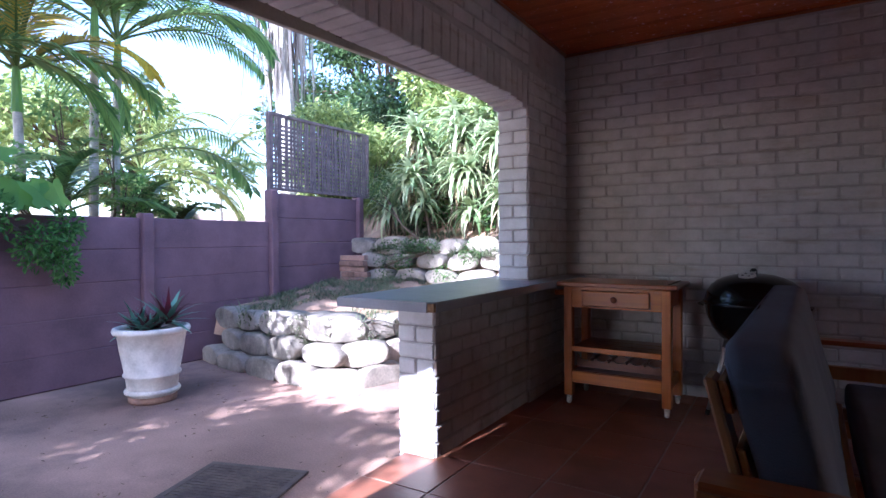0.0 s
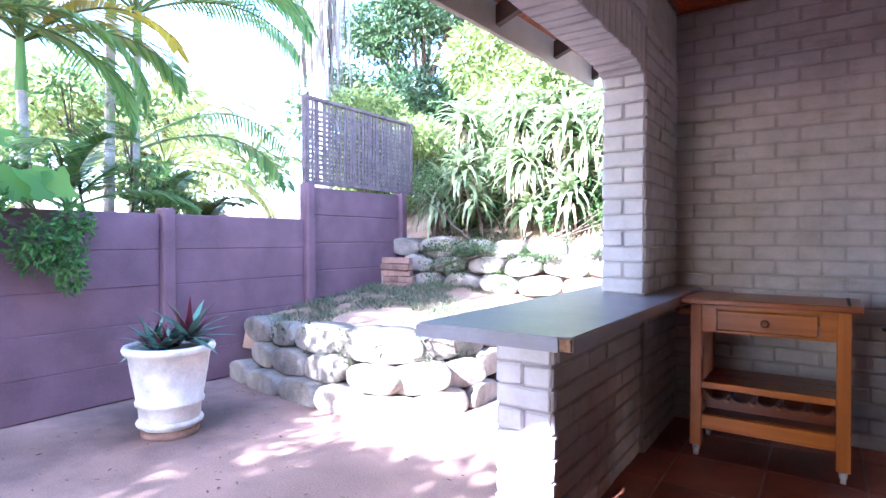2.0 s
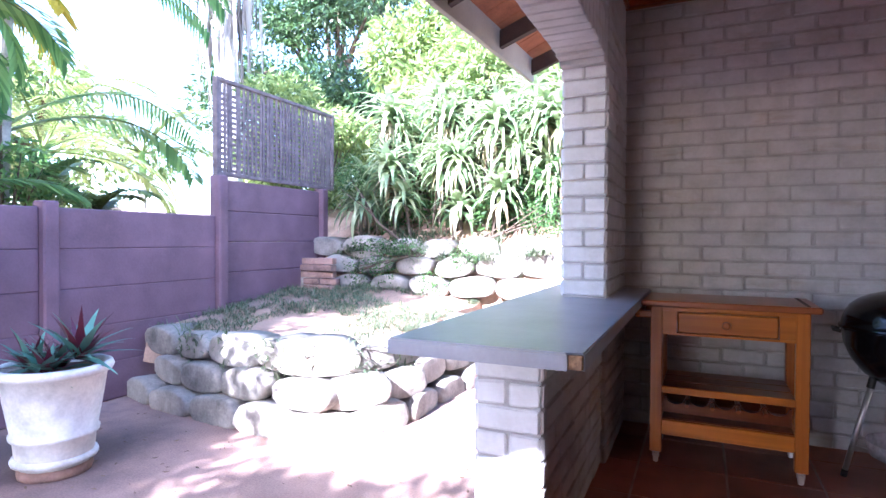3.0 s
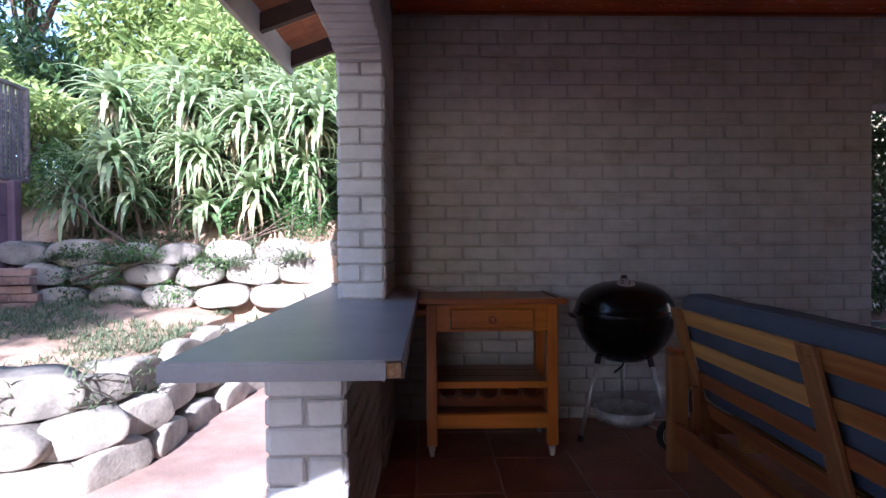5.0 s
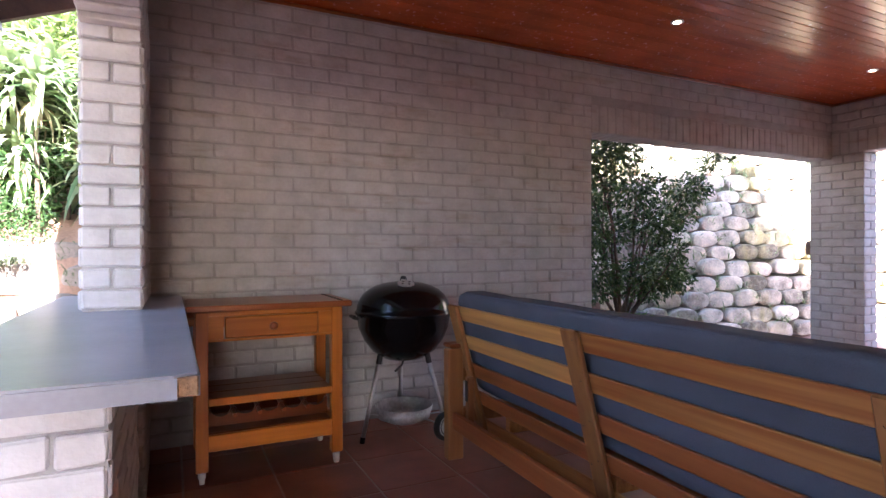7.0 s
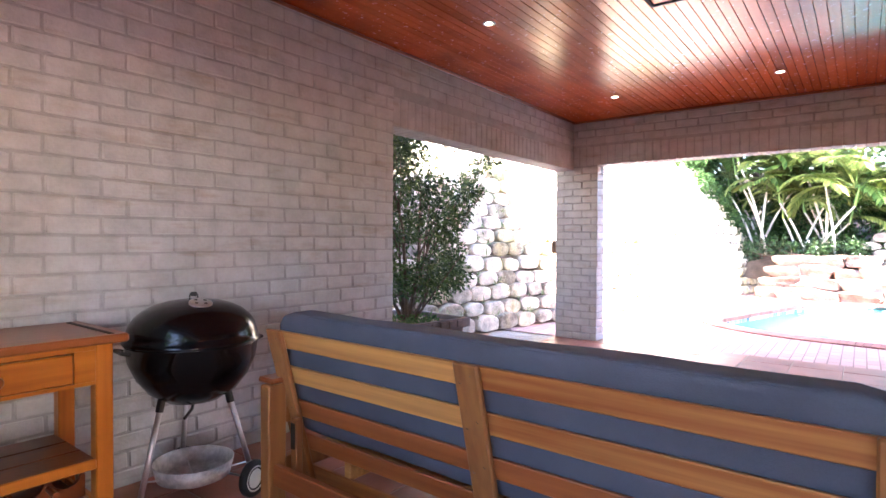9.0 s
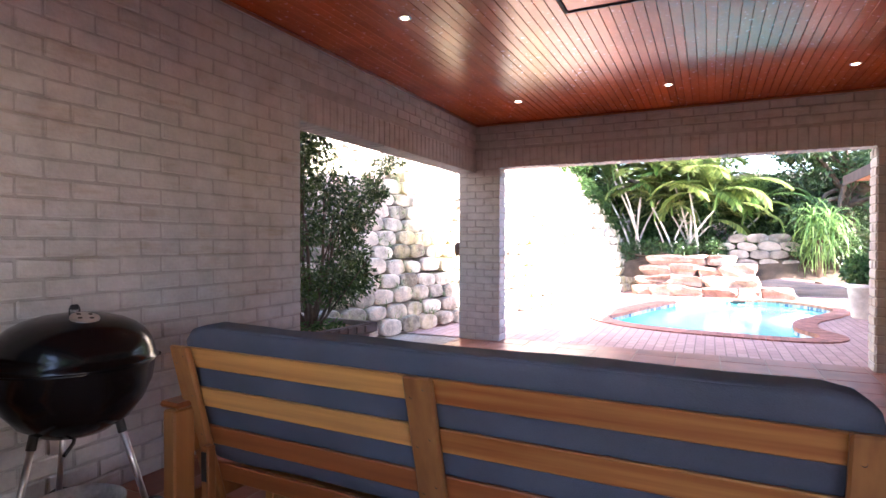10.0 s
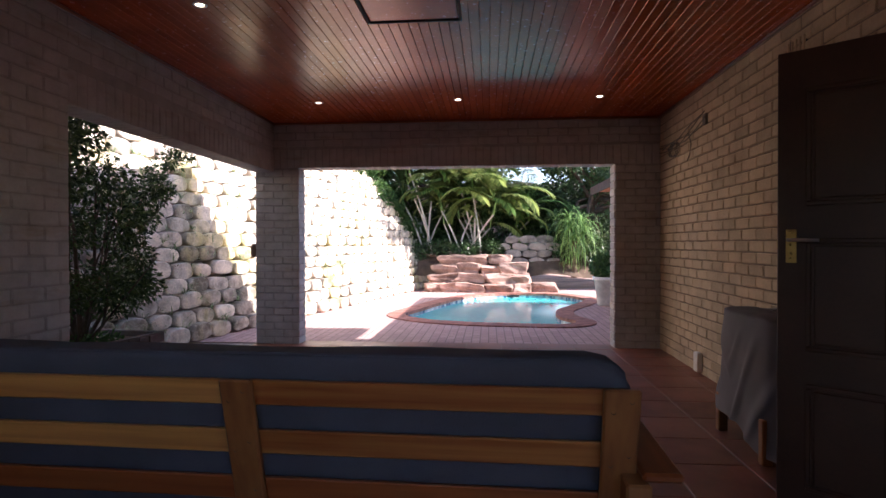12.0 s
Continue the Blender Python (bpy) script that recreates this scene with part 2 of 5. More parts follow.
M_BUSH = leaf_mat("bush_leaf", (0.018, 0.05, 0.014), (0.10, 0.16, 0.045), 0.35, 0.3)
M_RHOEO = leaf_mat("blue_green_blade", (0.035, 0.12, 0.09), (0.16, 0.33, 0.25), 0.4, 0.1)
M_PURPLE = leaf_mat("purple_blade", (0.06, 0.008, 0.018), (0.15, 0.02, 0.04), 0.4, 0.15)
M_GRASS = leaf_mat("grass_blade", (0.07, 0.105, 0.055), (0.24, 0.27, 0.16), 0.7)

m = M_GLOW = bpy.data.materials.new("lamp_glow")
m.use_nodes = True
m.node_tree.nodes["Principled BSDF"].inputs["Emission Color"].default_value = (1, 0.82, 0.55, 1)
m.node_tree.nodes["Principled BSDF"].inputs["Emission Strength"].default_value = 9

m = M_WATER = mat("pool_water", (0.06, 0.48, 0.48), 0.14, vary=0.10, scale=0.8, bump=0.05, fine=9, spec=0.22)


def brick_pattern(name, c1, c2, joint, w, h, rough=0.8):
    m = mat(name, c1, rough, bump=0.3)
    nt = m.node_tree
    b = nt.nodes["Principled BSDF"]
    co = nt.nodes.new("ShaderNodeTexCoord")
    t = nt.nodes.new("ShaderNodeTexBrick")
    for i, c in enumerate((c1, c2, joint)):
        t.inputs[1 + i].default_value = (*c, 1)
    t.inputs["Scale"].default_value = 1
    t.inputs["Brick Width"].default_value, t.inputs["Row Height"].default_value, t.inputs["Mortar Size"].default_value = w, h, 0.006
    nt.links.new(co.outputs["Object"], t.inputs["Vector"])
    nt.links.new(t.outputs[0], b.inputs["Base Color"])
    return m


M_DARKSOIL = mat("dark_leaf_litter", (0.11, 0.075, 0.05), 1.0, vary=0.35, scale=3, bump=1.0)
M_PAVER = brick_pattern("red_paver", (0.54, 0.35, 0.31), (0.45, 0.28, 0.25), (0.24, 0.16, 0.14), 0.22, 0.11)
M_MOSAIC = brick_pattern("blue_mosaic", (0.62, 0.75, 0.78), (0.03, 0.10, 0.22), (0.4, 0.5, 0.5), 0.1, 0.08, 0.2)


# ---- more helpers ----
def lathe(profile, n=32, m=None):
    """A turned body from (radius, height) pairs."""
    bm = bmesh.new()
    rings = []
    for r, z in profile:
        if r < 1e-4:
            rings.append([bm.verts.new((0, 0, z))])
        else:
            rings.append([bm.verts.new((r * math.cos(2 * math.pi * k / n), r * math.sin(2 * math.pi * k / n), z)) for k in range(n)])
    for a, b in zip(rings, rings[1:]):
        for k in range(n):
            q = [a[k % len(a)], a[(k + 1) % len(a)], b[(k + 1) % len(b)], b[k % len(b)]]
            q = list(dict.fromkeys(q))
            if len(q) > 2:
                bm.faces.new(q)
    if m:
        bmesh.ops.transform(bm, matrix=m, verts=bm.verts)
    return bm


def tube(points, radius, n=8, bm=None, taper=1.0):
    """A round bar along points."""
    bm = bm or bmesh.new()
    pts = [Vector(p) for p in points]
    rings = []
    for i, p in enumerate(pts):
        d = (pts[min(i + 1, len(pts) - 1)] - pts[max(i - 1, 0)]).normalized()
        q = d.to_track_quat("Z", "Y")
        r = radius * (1 + (taper - 1) * i / (len(pts) - 1))
        rings.append([bm.verts.new(p + q @ Vector((r * math.cos(2 * math.pi * k / n), r * math.sin(2 * math.pi * k / n), 0))) for k in range(n)])
    for a, b in zip(rings, rings[1:]):
        for k in range(n):
            bm.faces.new((a[k], a[(k + 1) % n], b[(k + 1) % n], b[k]))
    bm.faces.new(rings[0][::-1])
    bm.faces.new(rings[-1])
    return bm


def sheet(nx, ny, at):
    """A grid surface; at(u, v) gives each point."""
    bm = bmesh.new()
    g = [[bm.verts.new(at(i / nx, j / ny)) for j in range(ny + 1)] for i in range(nx + 1)]
    for i in range(nx):
        for j in range(ny):
            bm.faces.new((g[i][j], g[i + 1][j], g[i + 1][j + 1], g[i][j + 1]))
    return bm


BRICK_L, BRICK_H, JOINT, COURSE = 0.2235, 0.0797, 0.0095, 0.089
brick_cache = {}


def brick_mesh(l, h, d, material):
    """A hand-laid brick with eased, slightly uneven edges; a few shapes for each size."""
    key = (round(l, 2), round(h, 2), round(d, 2), material.name, random.randrange(5))
    if key not in brick_cache:
        bm = boxed((-l / 2, -d / 2, -h / 2), (l / 2, d / 2, h / 2), 0.0065)
        sag, tilt = random.gauss(0, 0.0022), random.gauss(0, 0.0018)
        for v in bm.verts:
            f = v.co.x / l
            v.co.z += sag * (1 - 4 * f * f) + tilt * f + random.gauss(0, 0.0009)
            v.co.x += random.gauss(0, 0.0012)
            v.co.y += random.gauss(0, 0.0007)
        brick_cache[key] = to_mesh("brick", bm, material)
    return brick_cache[key]


def brickwork(wall, faces, material, limit=290, near=(0, 2), proud=0.0):
    """Courses of bricks on a wall's faces; each face: origin, direction along it, normal, length, bottom, top, start of bond.
    The bricks nearest to a place of the plan are parts, the others one joined mesh."""
    todo = []
    for origin, along, normal, length, z0, z1, shift in faces:
        along, normal = Vector(along), Vector(normal)
        turn = Matrix((along, normal, Vector((0, 0, 1)))).transposed().to_4x4()
        k0 = math.ceil(z0 / COURSE - 0.3)
        for k in range(k0, 60):
            z = k * COURSE
            lo, hi = max(z, z0), min(z + BRICK_H, z1)
            if z >= z1:
                break
            if hi - lo < 0.02:
                continue
            u = -((k % 2) * (BRICK_L + JOINT) / 2) + shift - 2 * (BRICK_L + JOINT)
            while u < length:
                a, b = max(u, 0.0), min(u + BRICK_L, length)
                if b - a > 0.03:
                    p = Vector(origin) + along * ((a + b) / 2) + Vector((0, 0, (lo + hi) / 2)) + normal * (random.uniform(-0.003, 0.002) - 0.0098 + proud)
                    r = Euler((random.gauss(0, 0.022), random.gauss(0, 0.014), random.gauss(0, 0.012))).to_matrix().to_4x4()
                    todo.append((p, Matrix.Translation(p) @ turn @ r, b - a, hi - lo, 0.036))
                u += BRICK_L + JOINT
    lay(wall, todo, material, limit, near)


def lay(wall, todo, material, limit, near, name="brick"):
    todo.sort(key=lambda q: (q[0].xy - Vector(near)).length)
    for p, m, l, h, d in todo[:limit]:
        ob = new(name, brick_mesh(l, h, d, material))
        ob.parent, ob.matrix_basis = wall, m
    rest = todo[limit:]
    if rest:
        vs, fs = [], []
        for p, m, l, h, d in rest:
            me, n = brick_mesh(l, h, d, material), len(vs)
            vs += [m @ v.co for v in me.vertices]
            fs += [[n + i for i in f.vertices] for f in me.polygons]
        me = bpy.data.meshes.new("bricks")
        me.from_pydata(vs, [], fs)
        me.materials.append(material)
        ob = tagged(new("bricks", me), kind="stuff")
        ob.parent = wall


# ---- large structure ----
XW, XE, YN, YS, ZC, TH = -0.92, 5.645, 4.82, 0.215, 2.69, 0.225
PY, HY, HS = 4.04, 2.83, 0.025     # near ends of the pillar and of the half wall
XO, YO = XW - TH, YN + TH
GZ = -0.10
HEAD = 2.14
POOL = [(7.68, 1.8), (7.8, 2.6), (8.1, 3.25), (8.68, 3.68), (9.6, 3.5), (10.8, 3.18), (11.9, 2.8), (12.7, 2.2), (12.98, 1.3), (12.75, 0.5), (11.7, 0.05), (10.6, 0.4), (9.6, 0.88), (8.7, 1.0), (8.0, 0.8), (7.66, 1.05)]


def smooth_loop(pts, n=5):
    """A closed rounded line through points."""
    out, k = [], len(pts)
    for i in range(k):
        p0, p1, p2, p3 = (Vector(pts[(i + j - 1) % k]) for j in range(4))
        for s in range(n):
            t = s / n
            out.append(0.5 * (2 * p1 + (p2 - p0) * t + (2 * p0 - 5 * p1 + 4 * p2 - p3) * t * t + (3 * p1 - p0 - 3 * p2 + p3) * t ** 3))
    return out


POOL_LOOP = smooth_loop(POOL)


def grown(loop, d):
    c = sum(loop, Vector((0, 0))) / len(loop)
    k = len(loop)
    out = []
    for i, p in enumerate(loop):
        tan = (loop[(i + 1) % k] - loop[i - 1]).normalized()
        nrm = Vector((tan.y, -tan.x))
        out.append(p + nrm * (d if nrm.dot(p - c) > 0 else -d))
    return out


def with_hole(rect, hole, z):
    bm = bmesh.new()
    edges = []
    for loop in (rect, hole):
        vs = [bm.verts.new((*p, z)) for p in loop]
        edges += [bm.edges.new((a, b)) for a, b in zip(vs, vs[1:] + vs[:1])]
    bmesh.ops.triangle_fill(bm, use_beauty=True, edges=edges)
    return bm


floor = structure("floor", boxed((XO, -3.0, -0.13), (XE + TH, YO, -0.0035)), M_GROUT, "terracotta tiled patio floor with pale joints", "floor")
ground = structure("ground", with_hole([(-70, -70), (90, -70), (90, 70), (-70, 70)], grown(POOL_LOOP, 0.02), GZ), M_PAVE, "swept reddish bare ground with fallen leaves", "ground")
bm = with_hole([(XE + TH, -0.8), (14.8, -0.8), (14.8, 6.6), (XE + TH, 6.6)], grown(POOL_LOOP, 0.30), -0.03)
structure("pavement", bm, M_PAVER, "red clay brick paving round the pool", "paving")

# ceiling: boards along the length, in one mesh
bm = boxed((XO, -3.35, ZC + 0.016), (XE + TH, YO, ZC + 0.06))
y = YS
while y < YN - 0.01:
    w = min(0.068, YN - y)
    n = len(bm.verts)
    box(bm, (XW, y + 0.0012, ZC), (XE, y + w - 0.0012, ZC + 0.014), 0.002)
    bm.verts.ensure_lookup_table()
    cup = random.gauss(0, 0.012)
    for v in bm.verts[n:]:
        v.co.z += cup * (v.co.y - y - w / 2)
    y += 0.068
box(bm, (0.1, -3.0, ZC), (1.05, YS - TH, ZC + 0.014))
ceiling = structure("ceiling", bm, M_CEIL, "varnished red-brown tongue-and-groove board ceiling", "ceiling")

ZT = ZC + 0.012
bm = boxed((XO, YN, -0.1), (2.30, YO, ZT))
box(bm, (2.30, YN, 2.105), (XE, YO, ZT))
wall_north = structure("wall_north", bm, M_MORTAR, "white-grey painted brick wall", "wall")
bm = boxed((XE, YN - 0.308, -0.1), (XE + TH, YO, ZT))
box(bm, (XE, YS, -0.1), (XE + TH, 0.73, ZT))
box(bm, (XE, 0.73, 2.15), (XE + TH, YN - 0.308, ZT))
wall_east = structure("wall_east", bm, M_MORTAR, "painted brick piers and beam round the pool opening", "wall")
DX0, DX1 = 0.06, 1.01
bm = boxed((DX1, YS - TH, -0.1), (XE + TH, YS, ZT))
box(bm, (XO, YS - TH, -0.1), (DX0, YS, ZT))
box(bm, (DX0, YS - TH, 2.08), (DX1, YS, ZT))
wall_south = structure("wall_south", bm, mat("tan_joint", (0.22, 0.17, 0.12), 0.9), "tan face brick house wall", "wall")
bm = boxed((XO, PY, -0.1), (XW, YN, ZT))
box(bm, (XO, YS, HEAD + 0.1), (XW, PY, ZT))
box(bm, (XO - HS, HY, -0.1), (XW - HS, PY - 0.002, 0.825))
wall_west = structure("wall_west", bm, M_MORTAR, "painted brick pillar, half wall and beam", "wall")
# the house behind the door, closed and dark
bm = boxed((XO, -3.2, -0.1), (XO + 0.1, YS - TH, ZT))
box(bm, (XO, -3.3, -0.1), (XE + TH, -3.2, ZT))
box(bm, (2.2, -3.2, -0.1), (2.3, YS - TH, ZT))
structure("wall_house", bm, mat("plaster", (0.55, 0.50, 0.44), 0.9), "plain plastered room walls behind the door", "wall")

# roof over the patio, with the western eave
structure("roof", boxed((XO, -0.35, ZC + 0.07), (6.78, 5.75, ZC + 0.16)), M_ROOF, "orange clay tile roof over the patio", "roof")


def eave_z(y):
    return 2.28 + 0.042 * y


eave = thing("eave", "cream fascia board with dark rafters under orange tiles", "eave")
bm = bmesh.new()
box(bm, (-1.79, -0.35, 0), (-1.755, 5.62, 0.20), 0.004)
for v in bm.verts:
    v.co.z += eave_z(v.co.y)
part("fascia", bm, M_FASCIA, eave)
for y in (-0.3, 0.4, 1.26, 2.13, 3.0, 3.88, 4.76, 5.57):
    z = eave_z(y)
    bm = bmesh.new()
    vs = [(-1.755, z + 0.05), (XO + 0.05, z + 0.30), (XO + 0.05, z + 0.42), (-1.755, z + 0.17)]
    a = [bm.verts.new((x, y - 0.025, zz)) for x, zz in vs]
    b = [bm.verts.new((x, y + 0.025, zz)) for x, zz in vs]
    bm.faces.new(a), bm.faces.new(b[::-1])
    for k in range(4):
        bm.faces.new((a[k], a[(k + 1) % 4], b[(k + 1) % 4], b[k]))
    part("rafter", bm, M_RAFTER, eave)
for i in range(3):
    bm = bmesh.new()
    x0, x1 = -1.83 + 0.24 * i, -1.83 + 0.24 * (i + 1) + (0.03 if i < 2 else 0.2)
    for k in range(25):
        y = -0.36 + 0.24 * k
        box(bm, (x0, y, 0), (x1, y + 0.235, 0.022), 0.005)
    for v in bm.verts:
        v.co.z += eave_z(v.co.y) + 0.185 + (v.co.x + 1.755) * 0.40 + (0.012 if v.co.x > x1 - 0.02 else 0)
    part("tile_course", bm, M_ROOF, eave)


# ---- patio things ----
def downlight(x, y):
    t = thing("downlight", "small round recessed ceiling spotlight, switched on", "ceiling light", "patio downlights", pose(x, y, ZC))
    part("ring", lathe([(0.026, 0.002), (0.042, 0.002), (0.042, -0.003), (0.034, -0.006), (0.026, -0.003), (0.026, 0.002)], 24), M_WHITEP, t, smooth=True)
    part("bulb", lathe([(0.0, -0.001), (0.016, -0.001), (0.025, 0.0), (0.025, 0.002)], 20), M_GLOW, t, "glowing bulb")
    return t


first = downlight(4.70, 3.96)
for x, y in ((4.70, 2.51), (4.70, 1.09), (2.312, 3.96)):
    copy_thing(first, pose(x, y, ZC))

hatch = thing("ceiling_hatch", "closed boarded hatch set in the varnished ceiling", "hatch")
hx0, hx1, hy0, hy1 = 2.05, 2.675, 2.37, 2.995
part("panel", boxed((hx0 + 0.03, hy0 + 0.03, ZC - 0.004), (hx1 - 0.03, hy1 - 0.03, ZC + 0.004)), M_CEIL, hatch)
for lo, hi in (((hx0, hy0), (hx0 + 0.02, hy1)), ((hx1 - 0.02, hy0), (hx1, hy1)), ((hx0 + 0.02, hy0), (hx1 - 0.02, hy0 + 0.02)), ((hx0 + 0.02, hy1 - 0.02), (hx1 - 0.02, hy1))):
    part("frame_strip", boxed((*lo, ZC - 0.012), (*hi, ZC + 0.003), 0.002), M_RAFTER, hatch)

for name, lo, hi in (("trim_north", (XW, YN - 0.028, ZC - 0.022), (XE, YN - 0.007, ZC - 0.001)), ("trim_east", (XE - 0.028, YS + 0.03, ZC - 0.022), (XE - 0.007, YN - 0.03, ZC - 0.001)), ("trim_south", (XW, YS + 0.007, ZC - 0.022), (XE, YS + 0.028, ZC - 0.001)), ("trim_west", (XW + 0.007, YS + 0.03, ZC - 0.022), (XW + 0.028, YN - 0.03, ZC - 0.001))):
    structure(name, boxed(lo, hi, 0.006), M_DARKTOP, "dark varnished ceiling moulding", "trim")

# counter top on the half wall
counter = thing("counter_top", "dark grey laminate counter top with a chipped corner", "counter top")
SX0, SX1, SY0, SZ0, SZ1 = -1.36, -0.75, 2.53, 0.828, 0.878
bm = bmesh.new()
c = 0.045
outline = [(SX0, SY0), (SX1 - c, SY0), (SX1 - c, SY0 + 0.02), (SX1, SY0 + 0.02), (SX1, YN - 0.9), (SX1, YN - 0.012), (XW + 0.004, YN - 0.012), (XW + 0.004, PY - 0.005), (XO - 0.0, PY - 0.005), (XO, YO), (SX0, YO)]
lo = [bm.verts.new((x, y, SZ0)) for x, y in outline]
hi = [bm.verts.new((x, y, SZ1)) for x, y in outline]
bm.faces.new(lo[::-1]), bm.faces.new(hi)
for k in range(len(lo)):
    j = (k + 1) % len(lo)
    bm.faces.new((lo[k], lo[j], hi[j], hi[k]))
bmesh.ops.bevel(bm, geom=[e for e in bm.edges if all(abs(v.co.z - SZ1) < 1e-4 for v in e.verts)], offset=0.006, segments=2, affect="EDGES")
part("top", bm, M_SLAB, counter)
part("bare_core", boxed((SX1 - c - 0.004, SY0 + 0.008, SZ0 + 0.002), (SX1 - 0.004, SY0 + 0.026, SZ1 - 0.006), 0.003), M_CHIP, counter, "bare chipboard core at the chipped corner")

# kitchen trolley
trolley = thing("kitchen_trolley", "orange pine kitchen trolley with drawer and wine rack on castors", "trolley", at=pose(-0.342, 4.157, 0, 0, 0, -0.7) @ Matrix.Diagonal((0.99, 1, 1.015, 1)))
W, D = 0.364, 0.43


def tp(name, lo, hi, m, label="", bevel=0.004, parent=None):
    return part(name, boxed(lo, hi, bevel), m, parent or trolley, label)


for sx in (-1, 1):
    for y in (0.0, D - 0.055):
        x0 = sx * W - (0.06 if sx > 0 else 0)
        tp("leg", (x0, y, 0.062), (x0 + 0.06, y + 0.055, 0.825), M_PINE)
        castor = part("castor", lathe([(0, -0.012), (0.024, -0.012), (0.028, -0.006), (0.028, 0.006), (0.024, 0.012), (0, 0.012)], 18, pose(x0 + 0.03, y + 0.028, 0.028, 0, 90, 0)), M_WHITEP, trolley, "grey plastic castor wheel", True)
        part("fork", boxed((x0 + 0.012, y + 0.016, 0.03), (x0 + 0.048, y + 0.040, 0.064), 0.003), M_ALU, castor)
tp("top", (-W - 0.045, -0.035, 0.826), (W + 0.045, D + 0.02, 0.858), M_DARKTOP, "red-brown varnished top", 0.008)
tp("top_lip", (W - 0.02, -0.02, 0.8585), (W - 0.005, D - 0.02, 0.862), M_RAFTER, "dark groove along the top's edge", 0)
for lo, hi in (((-W + 0.06, 0.006, 0.805), (W - 0.06, 0.03, 0.825)), ((-W + 0.06, 0.006, 0.68), (W - 0.06, 0.03, 0.692)), ((-W + 0.06, 0.006, 0.6925), (-W + 0.13, 0.03, 0.8045)), ((W - 0.13, 0.006, 0.6925), (W - 0.06, 0.03, 0.8045))):
    tp("apron", lo, hi, M_PINE_X, bevel=0)
tp("back_apron", (-W + 0.06, D - 0.03, 0.70), (W - 0.06, D - 0.008, 0.825), M_PINE_X)
for sx in (-1, 1):
    x0 = sx * (W - 0.03) - 0.011
    tp("side_rail", (x0, 0.055, 0.70), (x0 + 0.022, D - 0.055, 0.825), M_PINE_X)
    tp("side_rail", (x0, 0.055, 0.16), (x0 + 0.022, D - 0.055, 0.235), M_PINE_X)
drawer = tp("drawer", (-W + 0.135, -0.012, 0.697), (W - 0.135, 0.02, 0.80), M_PINE_X, "pale orange drawer front", 0.006)
part("knob", lathe([(0, -0.05), (0.012, -0.05), (0.019, -0.043), (0.021, -0.034), (0.016, -0.026), (0.009, -0.021), (0.011, -0.013)], 18, pose(0, 0.0, 0.748, -90, 0, 0)), M_DARKTOP, drawer, "turned wooden knob", True)
for y in (0.01, 0.15, 0.29):
    tp("shelf_board", (-W + 0.058, y, 0.39), (W - 0.058, y + 0.133, 0.41), M_SHELF, "dark red-brown shelf board")
tp("shelf_edge", (-W + 0.06, -0.004, 0.375), (W - 0.06, 0.0095, 0.412), M_PINE_X)


def rack_rail(y, z):
    """A rail with hollows for bottle necks."""
    bm = bmesh.new()
    n = 60
    top, bot = [], []
    for k in range(n + 1):
        x = -W + 0.062 + (2 * W - 0.124) * k / n
        ph = (k / n * 5) % 1
        dip = 0.038 * math.sqrt(max(0, 1 - ((ph - 0.5) / 0.40) ** 2))
        top.append((x, z - dip)), bot.append((x, z - 0.085))
    f = [[bm.verts.new((x, yy, zz)) for x, zz in row] for yy in (y, y + 0.018) for row in (top, bot)]
    for k in range(n):
        bm.faces.new((f[0][k], f[0][k + 1], f[1][k + 1], f[1][k]))
        bm.faces.new((f[2][k + 1], f[2][k], f[3][k], f[3][k + 1]))
        bm.faces.new((f[0][k + 1], f[0][k], f[2][k], f[2][k + 1]))
        bm.faces.new((f[1][k], f[1][k + 1], f[3][k + 1], f[3][k]))
    part("bottle_rail", bm, M_SHELF, trolley, "dark scalloped bottle rail")


rack_rail(0.10, 0.335)
rack_rail(0.33, 0.335)
for k in range(4):
    x = -W + 0.062 + (2 * W - 0.124) * (k + 1) / 5
    part("rack_dowel", tube([(x, 0.02, 0.315), (x, 0.39, 0.325)], 0.011, 8), M_DARKTOP, trolley)
tp("lower_rail", (-W + 0.058, 0.004, 0.155), (W - 0.058, 0.026, 0.235), M_PINE_X)
tp("lower_rail", (-W + 0.058, D - 0.03, 0.155), (W - 0.058, D - 0.008, 0.235), M_PINE_X)
tp("bottom_board", (-W + 0.058, 0.028, 0.225), (W - 0.058, D - 0.032, 0.24), M_SHELF)
part("towel_bar", tube([(-W - 0.07, 0.03, 0.775), (-W - 0.07, D - 0.03, 0.775)], 0.013, 10), M_PINE, trolley, smooth=True)
for y in (0.035, D - 0.055):
    tp("bar_bracket", (-W - 0.085, y, 0.758), (-W + 0.002, y + 0.02, 0.795), M_PINE_X, bevel=0.006)

# kettle barbecue
M_DULL = mat("dull_ashy_metal", (0.55, 0.54, 0.53), 0.6, metal=0.6, vary=0.25, scale=14, bump=0.3)
bbq = thing("kettle_barbecue", "black enamelled kettle barbecue with lid on aluminium legs", "barbecue", at=pose(0.47, 4.405, 0, 0, 0, -7))
R, Z0 = 0.284, 0.752
prof = [(0.05, Z0 - 0.283), (0.12, Z0 - 0.268), (0.19, Z0 - 0.222), (0.24, Z0 - 0.157), (0.272, Z0 - 0.082), (R, Z0 - 0.005), (R + 0.006, Z0), (R, Z0 + 0.003), (R - 0.012, Z0)]
part("bowl", lathe([(0, Z0 - 0.287)] + prof, 48), M_BLACK, bbq, smooth=True)
